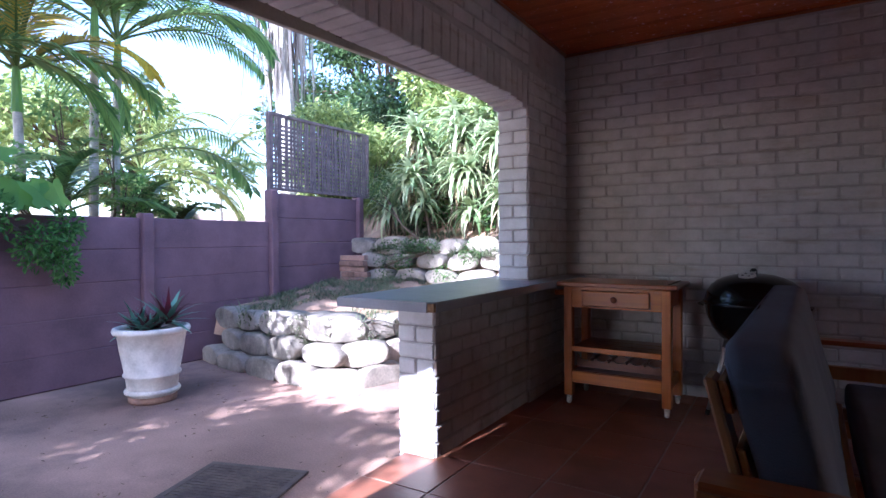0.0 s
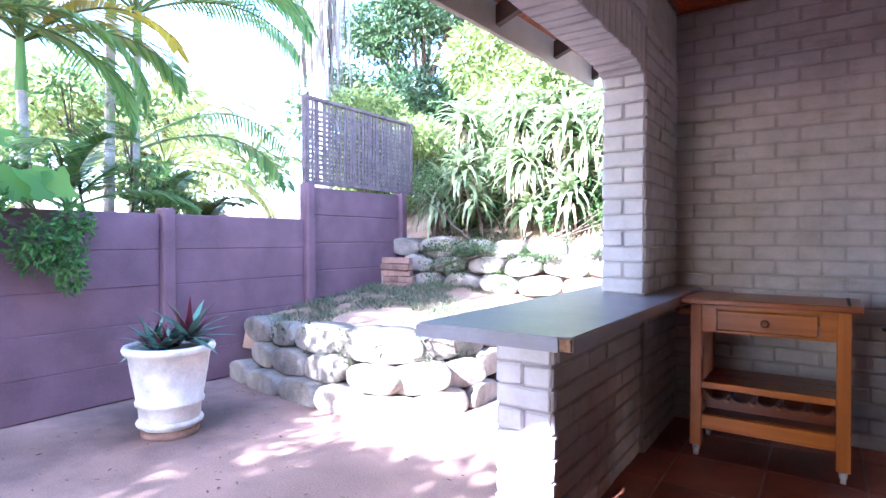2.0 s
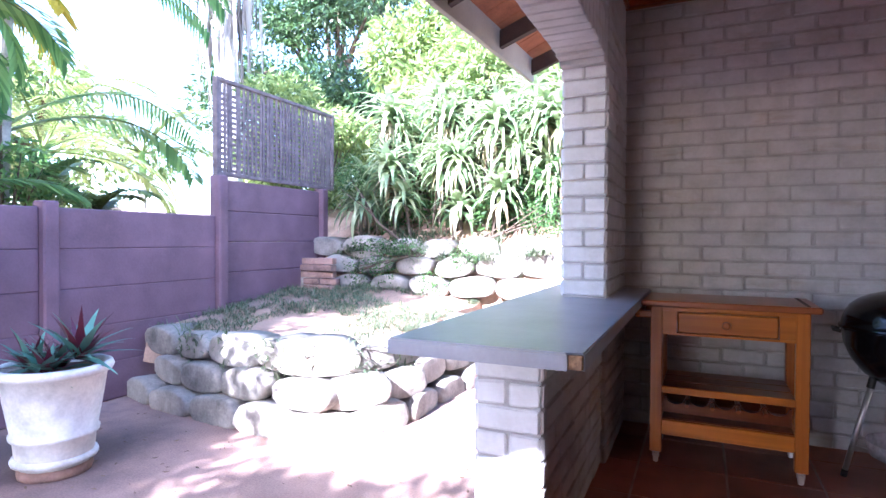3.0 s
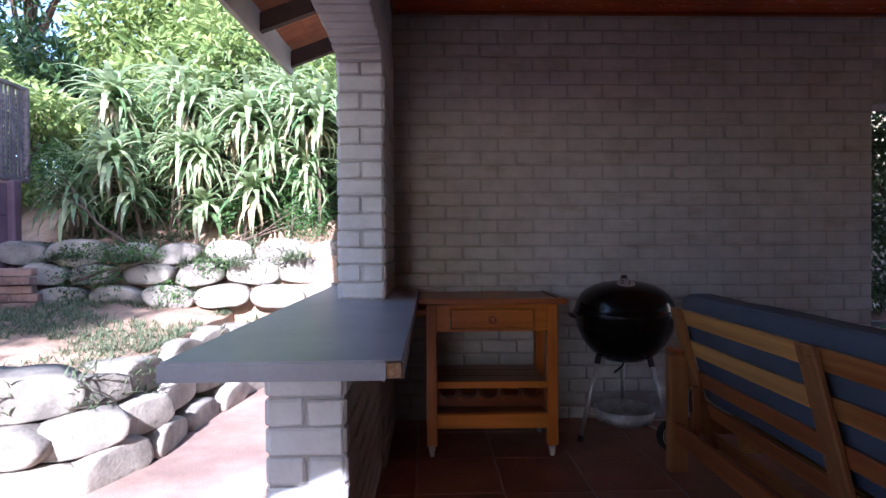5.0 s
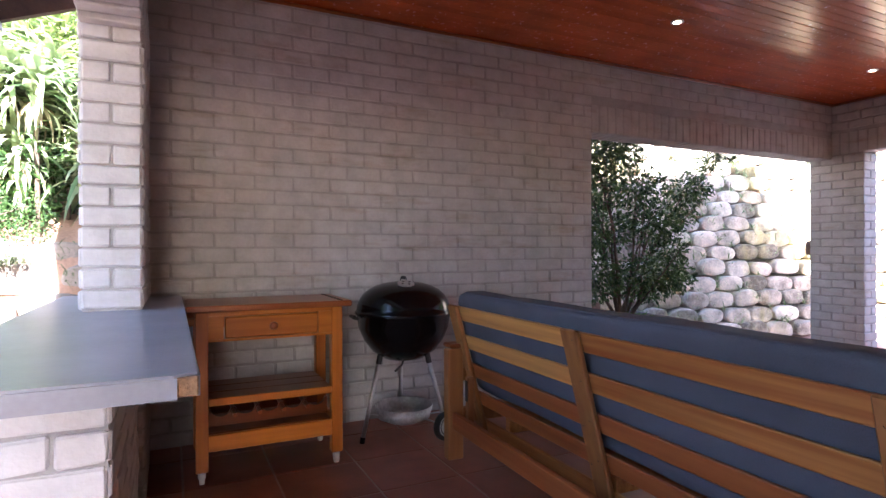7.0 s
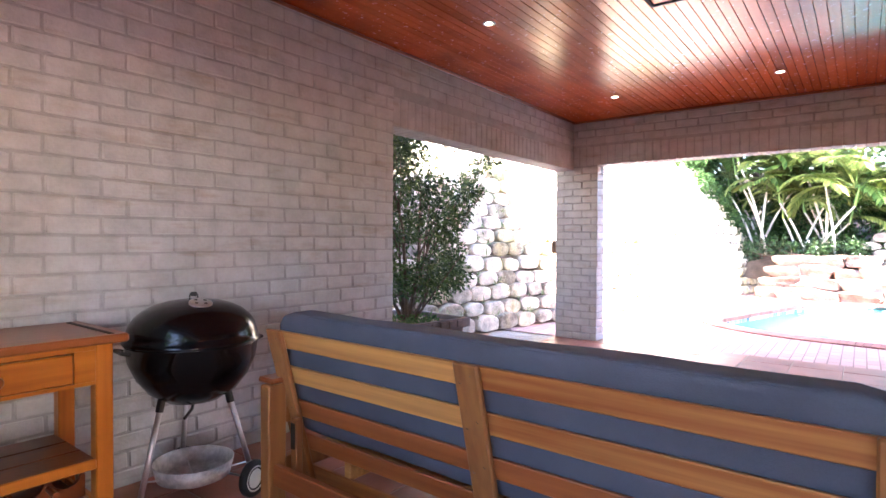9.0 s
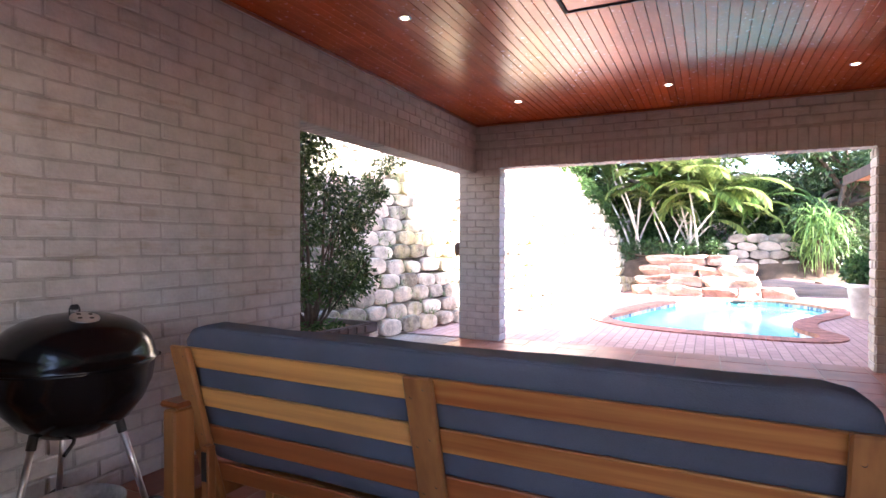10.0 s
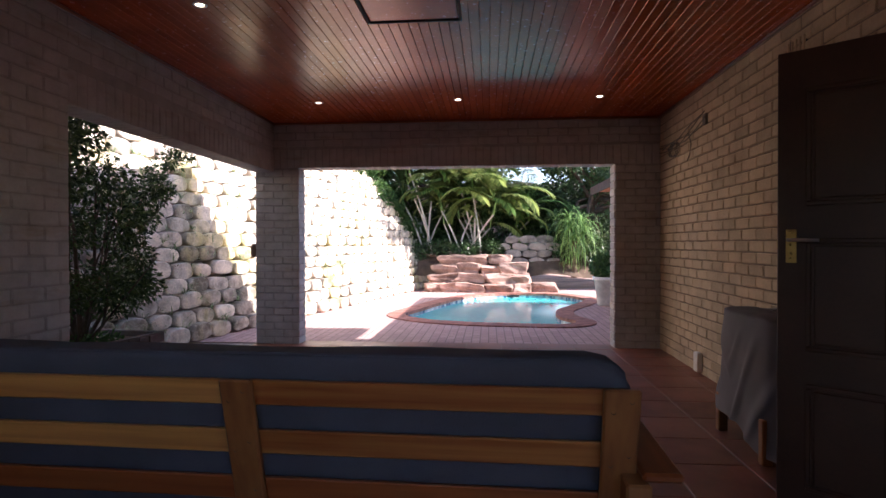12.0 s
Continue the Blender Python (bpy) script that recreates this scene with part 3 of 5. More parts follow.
lid = part("lid", lathe([(R - 0.012, Z0 + 0.004), (R + 0.010, Z0 + 0.004), (R + 0.012, Z0 + 0.012), (R + 0.002, Z0 + 0.02), (0.281, Z0 + 0.048), (0.270, Z0 + 0.082), (0.248, Z0 + 0.116), (0.215, Z0 + 0.145), (0.17, Z0 + 0.168), (0.115, Z0 + 0.184), (0.055, Z0 + 0.192), (0, Z0 + 0.194)], 48), M_BLACK, bbq, "glossy black domed lid", True)
vent = part("lid_vent", lathe([(0, 0.008), (0.044, 0.0075), (0.05, 0.004), (0.05, -0.006)], 24, pose(-0.015, -0.115, Z0 + 0.184, 17, 0, 0)), M_ALU, lid, "round aluminium vent")
for k in range(4):
    part("vent_hole", lathe([(0, 0.0088), (0.008, 0.0088), (0.008, 0.006)], 12, pose(-0.015, -0.115, Z0 + 0.184, 17, 0, 0) @ pose(0.027 * math.cos(k * 1.571 + 0.5), 0.027 * math.sin(k * 1.571 + 0.5), 0)), M_RUBBER, vent)
hb = tube([(-0.018, 0.0, Z0 + 0.185), (-0.018, 0, Z0 + 0.212), (0.018, 0, Z0 + 0.212), (0.018, 0, Z0 + 0.185)], 0.004, 8)
part("lid_handle", box(hb, (-0.016, -0.010, Z0 + 0.206), (0.016, 0.010, Z0 + 0.226), 0.006), M_RUBBER, lid)
for sx in (-1, 1):
    part("side_handle", tube([(sx * R, -0.05, Z0 - 0.02), (sx * (R + 0.03), -0.05, Z0 - 0.012), (sx * (R + 0.03), 0.05, Z0 - 0.012), (sx * R, 0.05, Z0 - 0.02)], 0.009, 8), M_RUBBER, bbq)
feet = []
for a in (189, 80, -35):
    ca, sa = math.cos(radians(a)), math.sin(radians(a))
    leg = part("leg", tube([(0.15 * ca, 0.15 * sa, Z0 - 0.24), (0.265 * ca, 0.265 * sa, 0.02 if a == 189 else 0.09)], 0.0125, 10), M_ALU, bbq, "aluminium tube leg", True)
    part("leg_socket", tube([(0.145 * ca, 0.145 * sa, Z0 - 0.215), (0.163 * ca, 0.163 * sa, Z0 - 0.295)], 0.017, 10), M_RUBBER, leg)
    feet.append((0.265 * ca, 0.265 * sa))
    if a == 189:
        part("leg_cap", tube([(0.262 * ca, 0.262 * sa, 0.035), (0.268 * ca, 0.268 * sa, 0.0)], 0.015, 10), M_RUBBER, leg)
axle = part("axle", tube([(*feet[1], 0.085), (*feet[2], 0.085)], 0.006, 8), M_ALU, bbq)
for fx, fy in feet[1:]:
    d = (Vector(feet[2]) - Vector(feet[1])).normalized()
    yaw = math.degrees(math.atan2(d.y, d.x))
    w = part("wheel", lathe([(0.045, -0.014), (0.082, -0.016), (0.085, -0.01), (0.085, 0.01), (0.082, 0.016), (0.045, 0.014), (0.045, -0.014)], 28, pose(fx, fy, 0.086, 0, 90, yaw)), M_RUBBER, bbq, "black plastic wheel", True)
    part("hub", lathe([(0, -0.018), (0.02, -0.018), (0.046, -0.012), (0.058, -0.017), (0.060, 0.017), (0.046, 0.012), (0.02, 0.018), (0, 0.018)], 24, pose(fx, fy, 0.086, 0, 90, yaw)), M_WHITEP, w, "pale hub cap", True)
part("ash_catcher", lathe([(0, 0.105), (0.10, 0.108), (0.155, 0.13), (0.172, 0.195), (0.177, 0.196), (0.16, 0.125), (0.10, 0.098), (0, 0.095)], 32), M_DULL, bbq, "dull aluminium ash dish", True)
part("vent_lever", tube([(0, 0, Z0 - 0.283), (-0.02, -0.03, Z0 - 0.31), (-0.07, -0.07, Z0 - 0.335)], 0.007, 8), M_RUBBER, bbq)
bmw = bmesh.new()
for a in feet:
    tube([(0, 0, 0.112), (a[0] * 0.92, a[1] * 0.92, 0.17)], 0.004, 6, bmw)
part("wire_stand", bmw, M_ALU, bbq)

# garden sofa
sofa = thing("garden_sofa", "wooden slatted garden sofa with slate blue canvas cushions", "sofa", at=pose(0.487, 1.80, 0, 0, 0, -1.7))
LEAN_X = 0.26     # run of the back for each metre of its height
TOP_Z, LONG = 0.839, 2.175


def back_x(z):
    return (TOP_Z - z) * LEAN_X


def slanted(y0, y1, z0, z1, d0, d1, bevel=0.004):
    """A board on the leaning back, between depths d0 and d1 from its rear face."""
    bm = boxed((d0, y0, z0), (d1, y1, z1), bevel)
    for v in bm.verts:
        v.co.x += back_x(v.co.z)
    return bm


for k, y in enumerate((0.0, 1.065, LONG - 0.095)):
    post = part("back_post", slanted(y, y + 0.095, 0.13, TOP_Z, 0.0, 0.026, 0.006), M_TEAK_Z, sofa)
    for j in range(5):
        for dy, dz in ((0.024, -0.025), (0.070, -0.055)):
            z = TOP_Z - 0.008 - 0.156 * j + dz
            part("screw", lathe([(0, -0.0018), (0.0045, -0.0018), (0.006, 0.001)], 10, pose(back_x(z), y + dy, z, 0, -90, 0)), M_STEEL, post)
for k in range(5):
    z1 = TOP_Z - 0.006 - k * 0.156
    for y0, y1 in ((0.012, 1.10), (1.125, LONG - 0.012)):
        part("back_slat", slanted(y0, y1, z1 - 0.077, z1, 0.027, 0.047), M_TEAK_RED if k in (2, 3) else M_TEAK, sofa, "redder, darker slat" if k in (2, 3) else "")
for y, side in ((-0.022, -1), (LONG - 0.052, 1)):
    part("rear_leg", boxed((-0.015, y, 0.0), (0.075, y + 0.065, 0.599), 0.006), M_TEAK_Z, sofa)
    part("front_leg", boxed((0.70, y, 0.0), (0.78, y + 0.065, 0.599), 0.006), M_TEAK_Z, sofa)
    y0 = y - 0.085 if side < 0 else y + 0.002
    part("armrest", boxed((0.0, y0, 0.60), (0.83, y0 + 0.105, 0.625), 0.008), M_DARKTOP, sofa, "flat red-brown armrest")
    part("side_rail", boxed((0.075, y + 0.015, 0.19), (0.70, y + 0.05, 0.27), 0.004), M_TEAK_Z, sofa)
    part("side_rail", boxed((0.075, y + 0.015, 0.42), (0.70, y + 0.05, 0.49), 0.004), M_TEAK_Z, sofa)
    yb = 0.1 if side < 0 else LONG - 0.14
    part("strut", boxed((0.06, yb, 0.19), (0.095, yb + 0.04, 0.46), 0.004), M_TEAK_Z, sofa)
    part("bracket", boxed((0.054, yb + 0.008, 0.33), (0.0595, yb + 0.032, 0.44), 0.001), M_RUBBER, sofa, "black metal bracket")
part("rear_rail", boxed((0.005, 0.044, 0.17), (0.035, LONG - 0.053, 0.26), 0.004), M_TEAK_RED, sofa)
part("front_rail", boxed((0.71, 0.044, 0.19), (0.74, LONG - 0.053, 0.28), 0.004), M_TEAK, sofa)
for k in range(6):
    part("seat_slat", boxed((0.20 + 0.085 * k, 0.055, 0.281), (0.265 + 0.085 * k, LONG - 0.055, 0.30), 0.003), M_TEAK, sofa)
for y in (0.3, 1.07, 1.85):
    part("seat_bearer", boxed((0.20, y, 0.20), (0.709, y + 0.04, 0.2805), 0.003), M_TEAK, sofa)


for name, label, lo, hi, lean in (("back_cushion", "long slate blue canvas back cushion", (0.050, 0.015, 0.36), (0.200, LONG - 0.015, 0.912), 1), ("seat_cushion", "long slate blue canvas seat cushion", (0.36, 0.03, 0.302), (0.80, LONG - 0.03, 0.42), 0)):
    t = thing(name, label + " on the garden sofa", "cushion", at=sofa.matrix_basis)
    bm = boxed(lo, hi)
    bmesh.ops.subdivide_edges(bm, edges=bm.edges, cuts=19, use_grid_fill=True)
    a, b = Vector(lo), Vector(hi)
    c, half, r = (a + b) / 2, (b - a) / 2, 0.034
    for v in bm.verts:
        v.co = c + Vector([h * math.sin(math.pi / 2 * d / h) for d, h in zip(v.co - c, half)])
        d = v.co - c
        q = Vector([max(-h + r, min(h - r, x)) for x, h in zip(d, half)])
        off = d - q
        if off.length > 1e-6:
            off = off.normalized() * r
        v.co = c + q + off + (off / r) * (0.009 * noise.noise(v.co * 3.3) + 0.003 * noise.noise(v.co * 13))
        if lean:
            e = max(0.0, abs(d.y) - half.y + 0.13) / 0.13
            v.co.z -= 0.075 * (1 - math.sqrt(max(0.0, 1 - 0.97 * e * e))) * max(0.0, d.z / half.z)
            v.co.x += back_x(v.co.z)
    cover = part("cover", bm, M_CUSH, t, smooth=True)
    seam = bmesh.new()
    if lean:
        x = lo[0] + 0.012
        tube([(x + back_x(z), y, z) for y, z in ((lo[1] + 0.02, 0.5), (lo[1] + 0.035, hi[2] - 0.06), (lo[1] + 0.13, hi[2] - 0.006), (c.y, hi[2] - 0.004), (hi[1] - 0.13, hi[2] - 0.006), (hi[1] - 0.035, hi[2] - 0.06), (hi[1] - 0.02, 0.5))], 0.0035, 6, seam)
        part("piping", seam, M_CUSH, cover)
    else:
        seam.free()

# open house door
door = tagged(new("door_1"), "dark stained panelled wooden door standing open", "door", kind="structure")
door.matrix_basis = pose(DX1, YS + 0.02, 0, 0, 0, 50.4)
LW = 0.90
bm = boxed((0, -0.04, 0.012), (LW, 0.0, 2.05), 0.003)
leaf = part("leaf", bm, M_DOOR, door)
for z0, z1 in ((0.16, 0.62), (0.76, 1.24), (1.38, 1.88)):
    for x0, x1 in ((0.11, 0.41), (0.49, 0.79)):
        p = part("panel", boxed((x0 + 0.03, 0.001, z0 + 0.03), (x1 - 0.03, 0.009, z1 - 0.03), 0.006), M_DOOR, leaf)
        for lo, hi in (((x0, z0), (x1, z0 + 0.02)), ((x0, z1 - 0.02), (x1, z1)), ((x0, z0 + 0.02), (x0 + 0.02, z1 - 0.02)), ((x1 - 0.02, z0 + 0.02), (x1, z1 - 0.02))):
            part("moulding", boxed((lo[0], 0.001, lo[1]), (hi[0], 0.014, hi[1]), 0.004), M_DOOR, leaf)
handle = part("handle_plate", boxed((LW - 0.075, 0.001, 1.135), (LW - 0.034, 0.006, 1.28), 0.002), M_BRASS, door, "brass handle plate")
part("lever", tube([(LW - 0.053, 0.004, 1.235), (LW - 0.053, 0.05, 1.235), (LW - 0.07, 0.055, 1.235), (LW - 0.165, 0.055, 1.232)], 0.008, 10), M_ALU, handle, "bright metal lever")
part("latch", boxed((LW - 0.001, -0.03, 1.20), (LW + 0.004, -0.012, 1.24)), M_BRASS, door)
for name, lo, hi in (("door_frame", (DX0 - 0.001, YS - TH, 0), (DX0 + 0.04, YS + 0.012, 2.08)), ("door_frame", (DX1 - 0.03, YS - TH, 0), (DX1 + 0.001, YS + 0.012, 2.08)), ("door_frame", (DX0 + 0.04, YS - TH, 2.055), (DX1 - 0.03, YS + 0.012, 2.0795))):
    structure(name, boxed(lo, hi, 0.003), M_DOOR, "dark stained door frame", "door frame")

# covered thing against the house wall
cov = thing("covered_chair", "folded wooden chair under a loose grey cloth cover", "covered chair", at=pose(2.48, 0.29, 0) @ Matrix.Diagonal((1, 1, 1.05, 1)))
for x in (-0.28, 0.30):
    part("leg", boxed((x - 0.025, 0.36, 0.0), (x + 0.025, 0.42, 0.24), 0.006), M_TEAK_Z, cov)
    part("leg", boxed((x - 0.025, 0.08, 0.0), (x + 0.025, 0.14, 0.24), 0.006), M_TEAK_Z, cov)


def drape(u, v):
    a = 2 * math.pi * u
    ca, sa = math.cos(a), math.sin(a)
    sq = (abs(ca) ** 4 + abs(sa) ** 4) ** -0.25
    hem = 0.14 + 0.09 * ca + 0.02 * math.sin(5 * a)
    z = 0.775 - max(0, (v - 0.25) / 0.75) * (0.775 - hem)
    r = min(1, v / 0.25)
    fold = 0.02 * math.sin(7 * a + 2.2 * math.sin(3 * a) + 4 * z) * max(0, v - 0.3)
    swag = 15 * z - 9 * abs(ca - 0.25) + 2 * math.sin(2 * a)
    fold += 0.085 * max(0, math.sin(swag)) ** 2 * max(0, min(1, (v - 0.32) * 4)) * (0.6 + 0.4 * sa)
    k = r * (0.92 + 0.13 * max(0, v - 0.25)) + fold
    return (0.38 * ca * sq * k, 0.22 + 0.205 * sa * sq * k, z - 0.02 * r ** 6 + 0.012 * noise.noise(Vector((ca * 2, sa * 2, v * 4))))


part("cloth", sheet(140, 60, drape), M_COVER, cov, "loose grey cloth", True)

# small fittings on the house wall
cab = thing("cable_bundle", "loose coil of old cable hanging from the brick wall", "cable", at=pose(0.17, 0, 0.10))
bm = bmesh.new()
for k in range(4):
    pts = []
    for i in range(26):
        f = i / 25
        pts.append((5.33 - 1.25 * f + 0.03 * math.sin(9 * f + k), YS + 0.02 + 0.012 * k, 2.17 + 0.10 * f + 0.045 * math.sin(5 * f + 1.3 * k) - 0.05 * math.sin(math.pi * f)))
    tube(pts, 0.005, 6, bm)
part("cable", bm, M_CABLE, cab)
part("coil", tube([(4.86 + 0.13 * math.cos(k * 0.5), YS + 0.03 + 0.001 * k, 2.10 + 0.075 * math.sin(k * 0.5)) for k in range(40)], 0.005, 6), M_CABLE, cab)
part("drop_end", tube([(4.5, YS + 0.025, 2.2), (4.42, YS + 0.03, 2.08), (4.46, YS + 0.03, 1.98), (4.52, YS + 0.03, 1.94)], 0.005, 6), M_CABLE, cab)
part("clip", boxed((4.06, YS + 0.004, 2.20), (4.14, YS + 0.03, 2.30), 0.004), M_CABLE, cab)
bx = thing("wall_box", "small white junction box low on the brick wall", "junction box", at=pose(0.22, 0, 0))
part("case", boxed((4.13, YS + 0.006, 0.02), (4.23, YS + 0.055, 0.20), 0.006), M_WHITEP, bx)
av = thing("air_brick", "small terracotta air brick with open slots", "air vent", at=pose(0.34, 0, 0.01))
for i in range(5):
    part("bar", boxed((2.34 + 0.045 * i, YS + 0.004, 2.36), (2.36 + 0.045 * i, YS + 0.018, 2.52), 0.003), M_TAN, av)
part("backing", boxed((2.33, YS - 0.004, 2.35), (2.56, YS + 0.006, 2.53)), M_RUBBER, av)
ol = thing("outdoor_lamp", "small brown wall lamp on the brick pier", "wall lamp")
part("body", lathe([(0, 0), (0.035, 0), (0.045, 0.03), (0.045, 0.12), (0.03, 0.16), (0, 0.165)], 16, pose(XE + 0.08, YO + 0.055, 1.06)), mat("brown_lamp", (0.16, 0.09, 0.06), 0.5), ol, smooth=True)
part("bracket", boxed((XE + 0.06, YO + 0.004, 1.10), (XE + 0.10, YO + 0.03, 1.17)), M_RUBBER, ol)


# ---- leaves ----
def mesh_from(name, vs, fs, material, parent=None, label="", kind=""):
    me = bpy.data.meshes.new(name)
    me.from_pydata(vs, [], fs)
    me.materials.append(material)
    ob = new(name, me)
    ob.parent = parent
    return tagged(ob, label, kind=kind)


def leaf_cloud(rng, clumps, n, size, droop=0.3, wide=0.42):
    """Many small folded leaves in clumps (centre, radii); each leaf is an island of its own."""
    vs, fs = [], []
    vol = np.array([r[0] * r[1] * r[2] for _, r in clumps]) ** 0.7
    for (c, r), k in zip(clumps, rng.multinomial(n, vol / vol.sum())):
        d = rng.normal(size=(k, 3))
        d /= np.linalg.norm(d, axis=1)[:, None]
        p = np.array(c) + d * np.array(r) * (rng.random(k)[:, None] ** 0.45)
        a = d * 0.7 + rng.normal(size=(k, 3)) * 0.6
        a[:, 2] -= droop
        a /= np.linalg.norm(a, axis=1)[:, None]
        s = np.cross(a, rng.normal(size=(k, 3)))
        s /= np.linalg.norm(s, axis=1)[:, None]
        u = np.cross(s, a)
        l = size * rng.uniform(0.6, 1.3, (k, 1))
        tip, mid = p + a * l, p + a * l * 0.45
        left, right = mid + s * l * wide * 0.5 + u * l * 0.1, mid - s * l * wide * 0.5 + u * l * 0.1
        base = len(vs)
        vs.extend(np.stack([p, left, tip, right], 1).reshape(-1, 3).tolist())
        for i in range(k):
            b = base + 4 * i
            fs.append((b, b + 1, b + 2))
            fs.append((b, b + 2, b + 3))
    return vs, fs


def strap(vs, fs, p, yaw, rise, length, width, droop, segs=5):
    """One strap leaf that rises from p and bends over."""
    ca, sa = math.cos(yaw), math.sin(yaw)
    b = len(vs)
    x, z, ang = 0.0, 0.0, rise
    for i in range(segs + 1):
        f = i / segs
        w = width * (0.55 + 0.45 * math.sin(math.pi * min(1, f * 1.4 + 0.12))) * (1 - f ** 3) + 0.001
        for s in (-1, 1):
            vs.append((p[0] + x * ca - s * w / 2 * sa, p[1] + x * sa + s * w / 2 * ca, p[2] + z + 0.12 * w))
        x += math.cos(ang) * length / segs
        z += math.sin(ang) * length / segs
        ang -= droop / segs
    for i in range(segs):
        q = b + 2 * i
        fs.append((q, q + 1, q + 3, q + 2))


def rosette(rng, vs, fs, p, n, length, width, low=-0.2, high=1.35, droop=1.5):
    for i in range(n):
        f = i / n
        strap(vs, fs, p, i * 2.4 + rng.uniform(-0.2, 0.2), low + (high - low) * f + rng.uniform(-0.15, 0.15), length * rng.uniform(0.75, 1.15), width * rng.uniform(0.8, 1.2), droop * rng.uniform(0.7, 1.3))


def frond(rng, vs, fs, p, yaw, rise, length, droop, leaflet=0.38, pairs=42, stem=None, blade=0.0125):
    """A feather frond: a bending midrib with narrow leaflets on both sides."""
    ca, sa = math.cos(yaw), math.sin(yaw)
    x, z, ang = 0.0, 0.0, rise
    pts = []
    for i in range(pairs + 1):
        f = i / pairs
        pts.append((x, z))
        step = length / pairs
        x += math.cos(ang) * step
        z += math.sin(ang) * step
        ang -= droop * (0.4 + 1.2 * f) / pairs
        if f < 0.14:
            continue
        for s in (-1, 1):
            l = leaflet * (0.35 + 0.65 * math.sin(math.pi * min(1, (f - 0.1) * 1.05) ** 0.8)) * rng.uniform(0.85, 1.1)
            fx, fz = math.cos(ang) * 0.55, math.sin(ang) * 0.55
            side = s * 0.8
            drop = -0.12 - 0.25 * rng.random()
            b = len(vs)
            o = (p[0] + x * ca, p[1] + x * sa, p[2] + z)
            def out(k, w):
                dx, dy = fx * l * k, side * l * k
                return (o[0] + dx * ca - dy * sa + w * ca, o[1] + dx * sa + dy * ca + w * sa, o[2] + fz * l * k + drop * l * k * k + 0.06 * l * k)
            h = blade
            vs.extend((out(0, -h), out(0, h), out(0.5, h * 1.3), out(1, 0), out(0.5, -h * 1.3)))
            fs.append((b, b + 1, b + 2, b + 4))
            fs.append((b + 4, b + 2, b + 3))
    if stem is not None:
        tube([(p[0] + a * ca, p[1] + a * sa, p[2] + c) for a, c in pts[::4]], 0.016, 5, stem, 0.3)


rng = np.random.default_rng(5)


def palm(name, label, at, height, fronds, length, lean=(0, 0), trunk_r=0.07, leaflet=0.4, material=None, gold=0, group="palms behind the fence", rise=1.15, extra=(), blade=0.014):
    t = thing(name, label, "palm tree", group)
    x, y, z = at
    top = (x + lean[0], y + lean[1], z + height)
    bm = bmesh.new()
    n = 12
    pts = [(x + lean[0] * (k / n) ** 1.5, y + lean[1] * (k / n) ** 1.5, z + height * k / n) for k in range(n + 1)]
    tube(pts, trunk_r, 12, bm, 0.75)
    for k in range(1, int(height / 0.16)):
        f = k * 0.16 / height
        c = (x + lean[0] * f ** 1.5, y + lean[1] * f ** 1.5, z + height * f)
        r = trunk_r * (1 - 0.25 * f)
        tube([(c[0], c[1], c[2] - 0.008), (c[0], c[1], c[2] + 0.008)], r * 1.06, 12, bm)
    part("trunk", bm, M_TRUNK, t, "ringed grey-green palm trunk")
    part("crownshaft", tube([top, (top[0] + lean[0] * 0.1, top[1] + lean[1] * 0.1, top[2] + 0.45)], trunk_r * 0.95, 10, None, 0.6), M_PALM, t)
    ctr = (top[0], top[1], top[2] + 0.4)
    vs, fs, stem = [], [], bmesh.new()
    gv, gf = [], []
    for i in range(fronds):
        a = i * 2.4 + rng.uniform(-0.3, 0.3)
        r = rise - 0.9 * (i % 4) / 3 + rng.uniform(-0.15, 0.15)
        v, f = (gv, gf) if i < gold else (vs, fs)
        frond(rng, v, f, ctr, a, r, length * rng.uniform(0.8, 1.1), rng.uniform(1.1, 1.9), leaflet, stem=stem, blade=blade)
    for a, r, l, d, dz in extra:
        frond(rng, vs, fs, (ctr[0], ctr[1], ctr[2] + dz), math.radians(a), r, l, d, leaflet, 42, stem, blade)
    mesh_from("crown", vs, fs, material or M_PALM, t)
    if gv:
        mesh_from("yellow_crown", gv, gf, M_GOLD, t, "yellowing fronds")
    part("frond_rib", stem, M_LIME, t)
    return t


def shrub(name, label, clumps, n, size, material, base=None, category="shrub", stems=5, group=""):
    t = thing(name, label, category, group)
    if base:
        bm = bmesh.new()
        for i in range(stems):
            c, r = clumps[i % len(clumps)]
            c = Vector(c)
            b = Vector(base) + Vector((rng.uniform(-0.05, 0.05), rng.uniform(-0.05, 0.05), 0))
            mid = b.lerp(c, 0.5) + Vector(rng.normal(size=3) * 0.06)
            tube([b, b.lerp(mid, 0.6), mid, c], 0.022, 6, bm, 0.35)
            for k in range(3):
                e = c + Vector(rng.normal(size=3)) * min(r) * 0.5
                tube([mid.lerp(c, 0.2 * k), e], 0.009, 5, bm, 0.4)
        tagged(part("branch", bm, M_BARK, t), kind="stuff")
    vs, fs = leaf_cloud(rng, clumps, n, size)
    mesh_from("foliage", vs, fs, material, t)
    return t


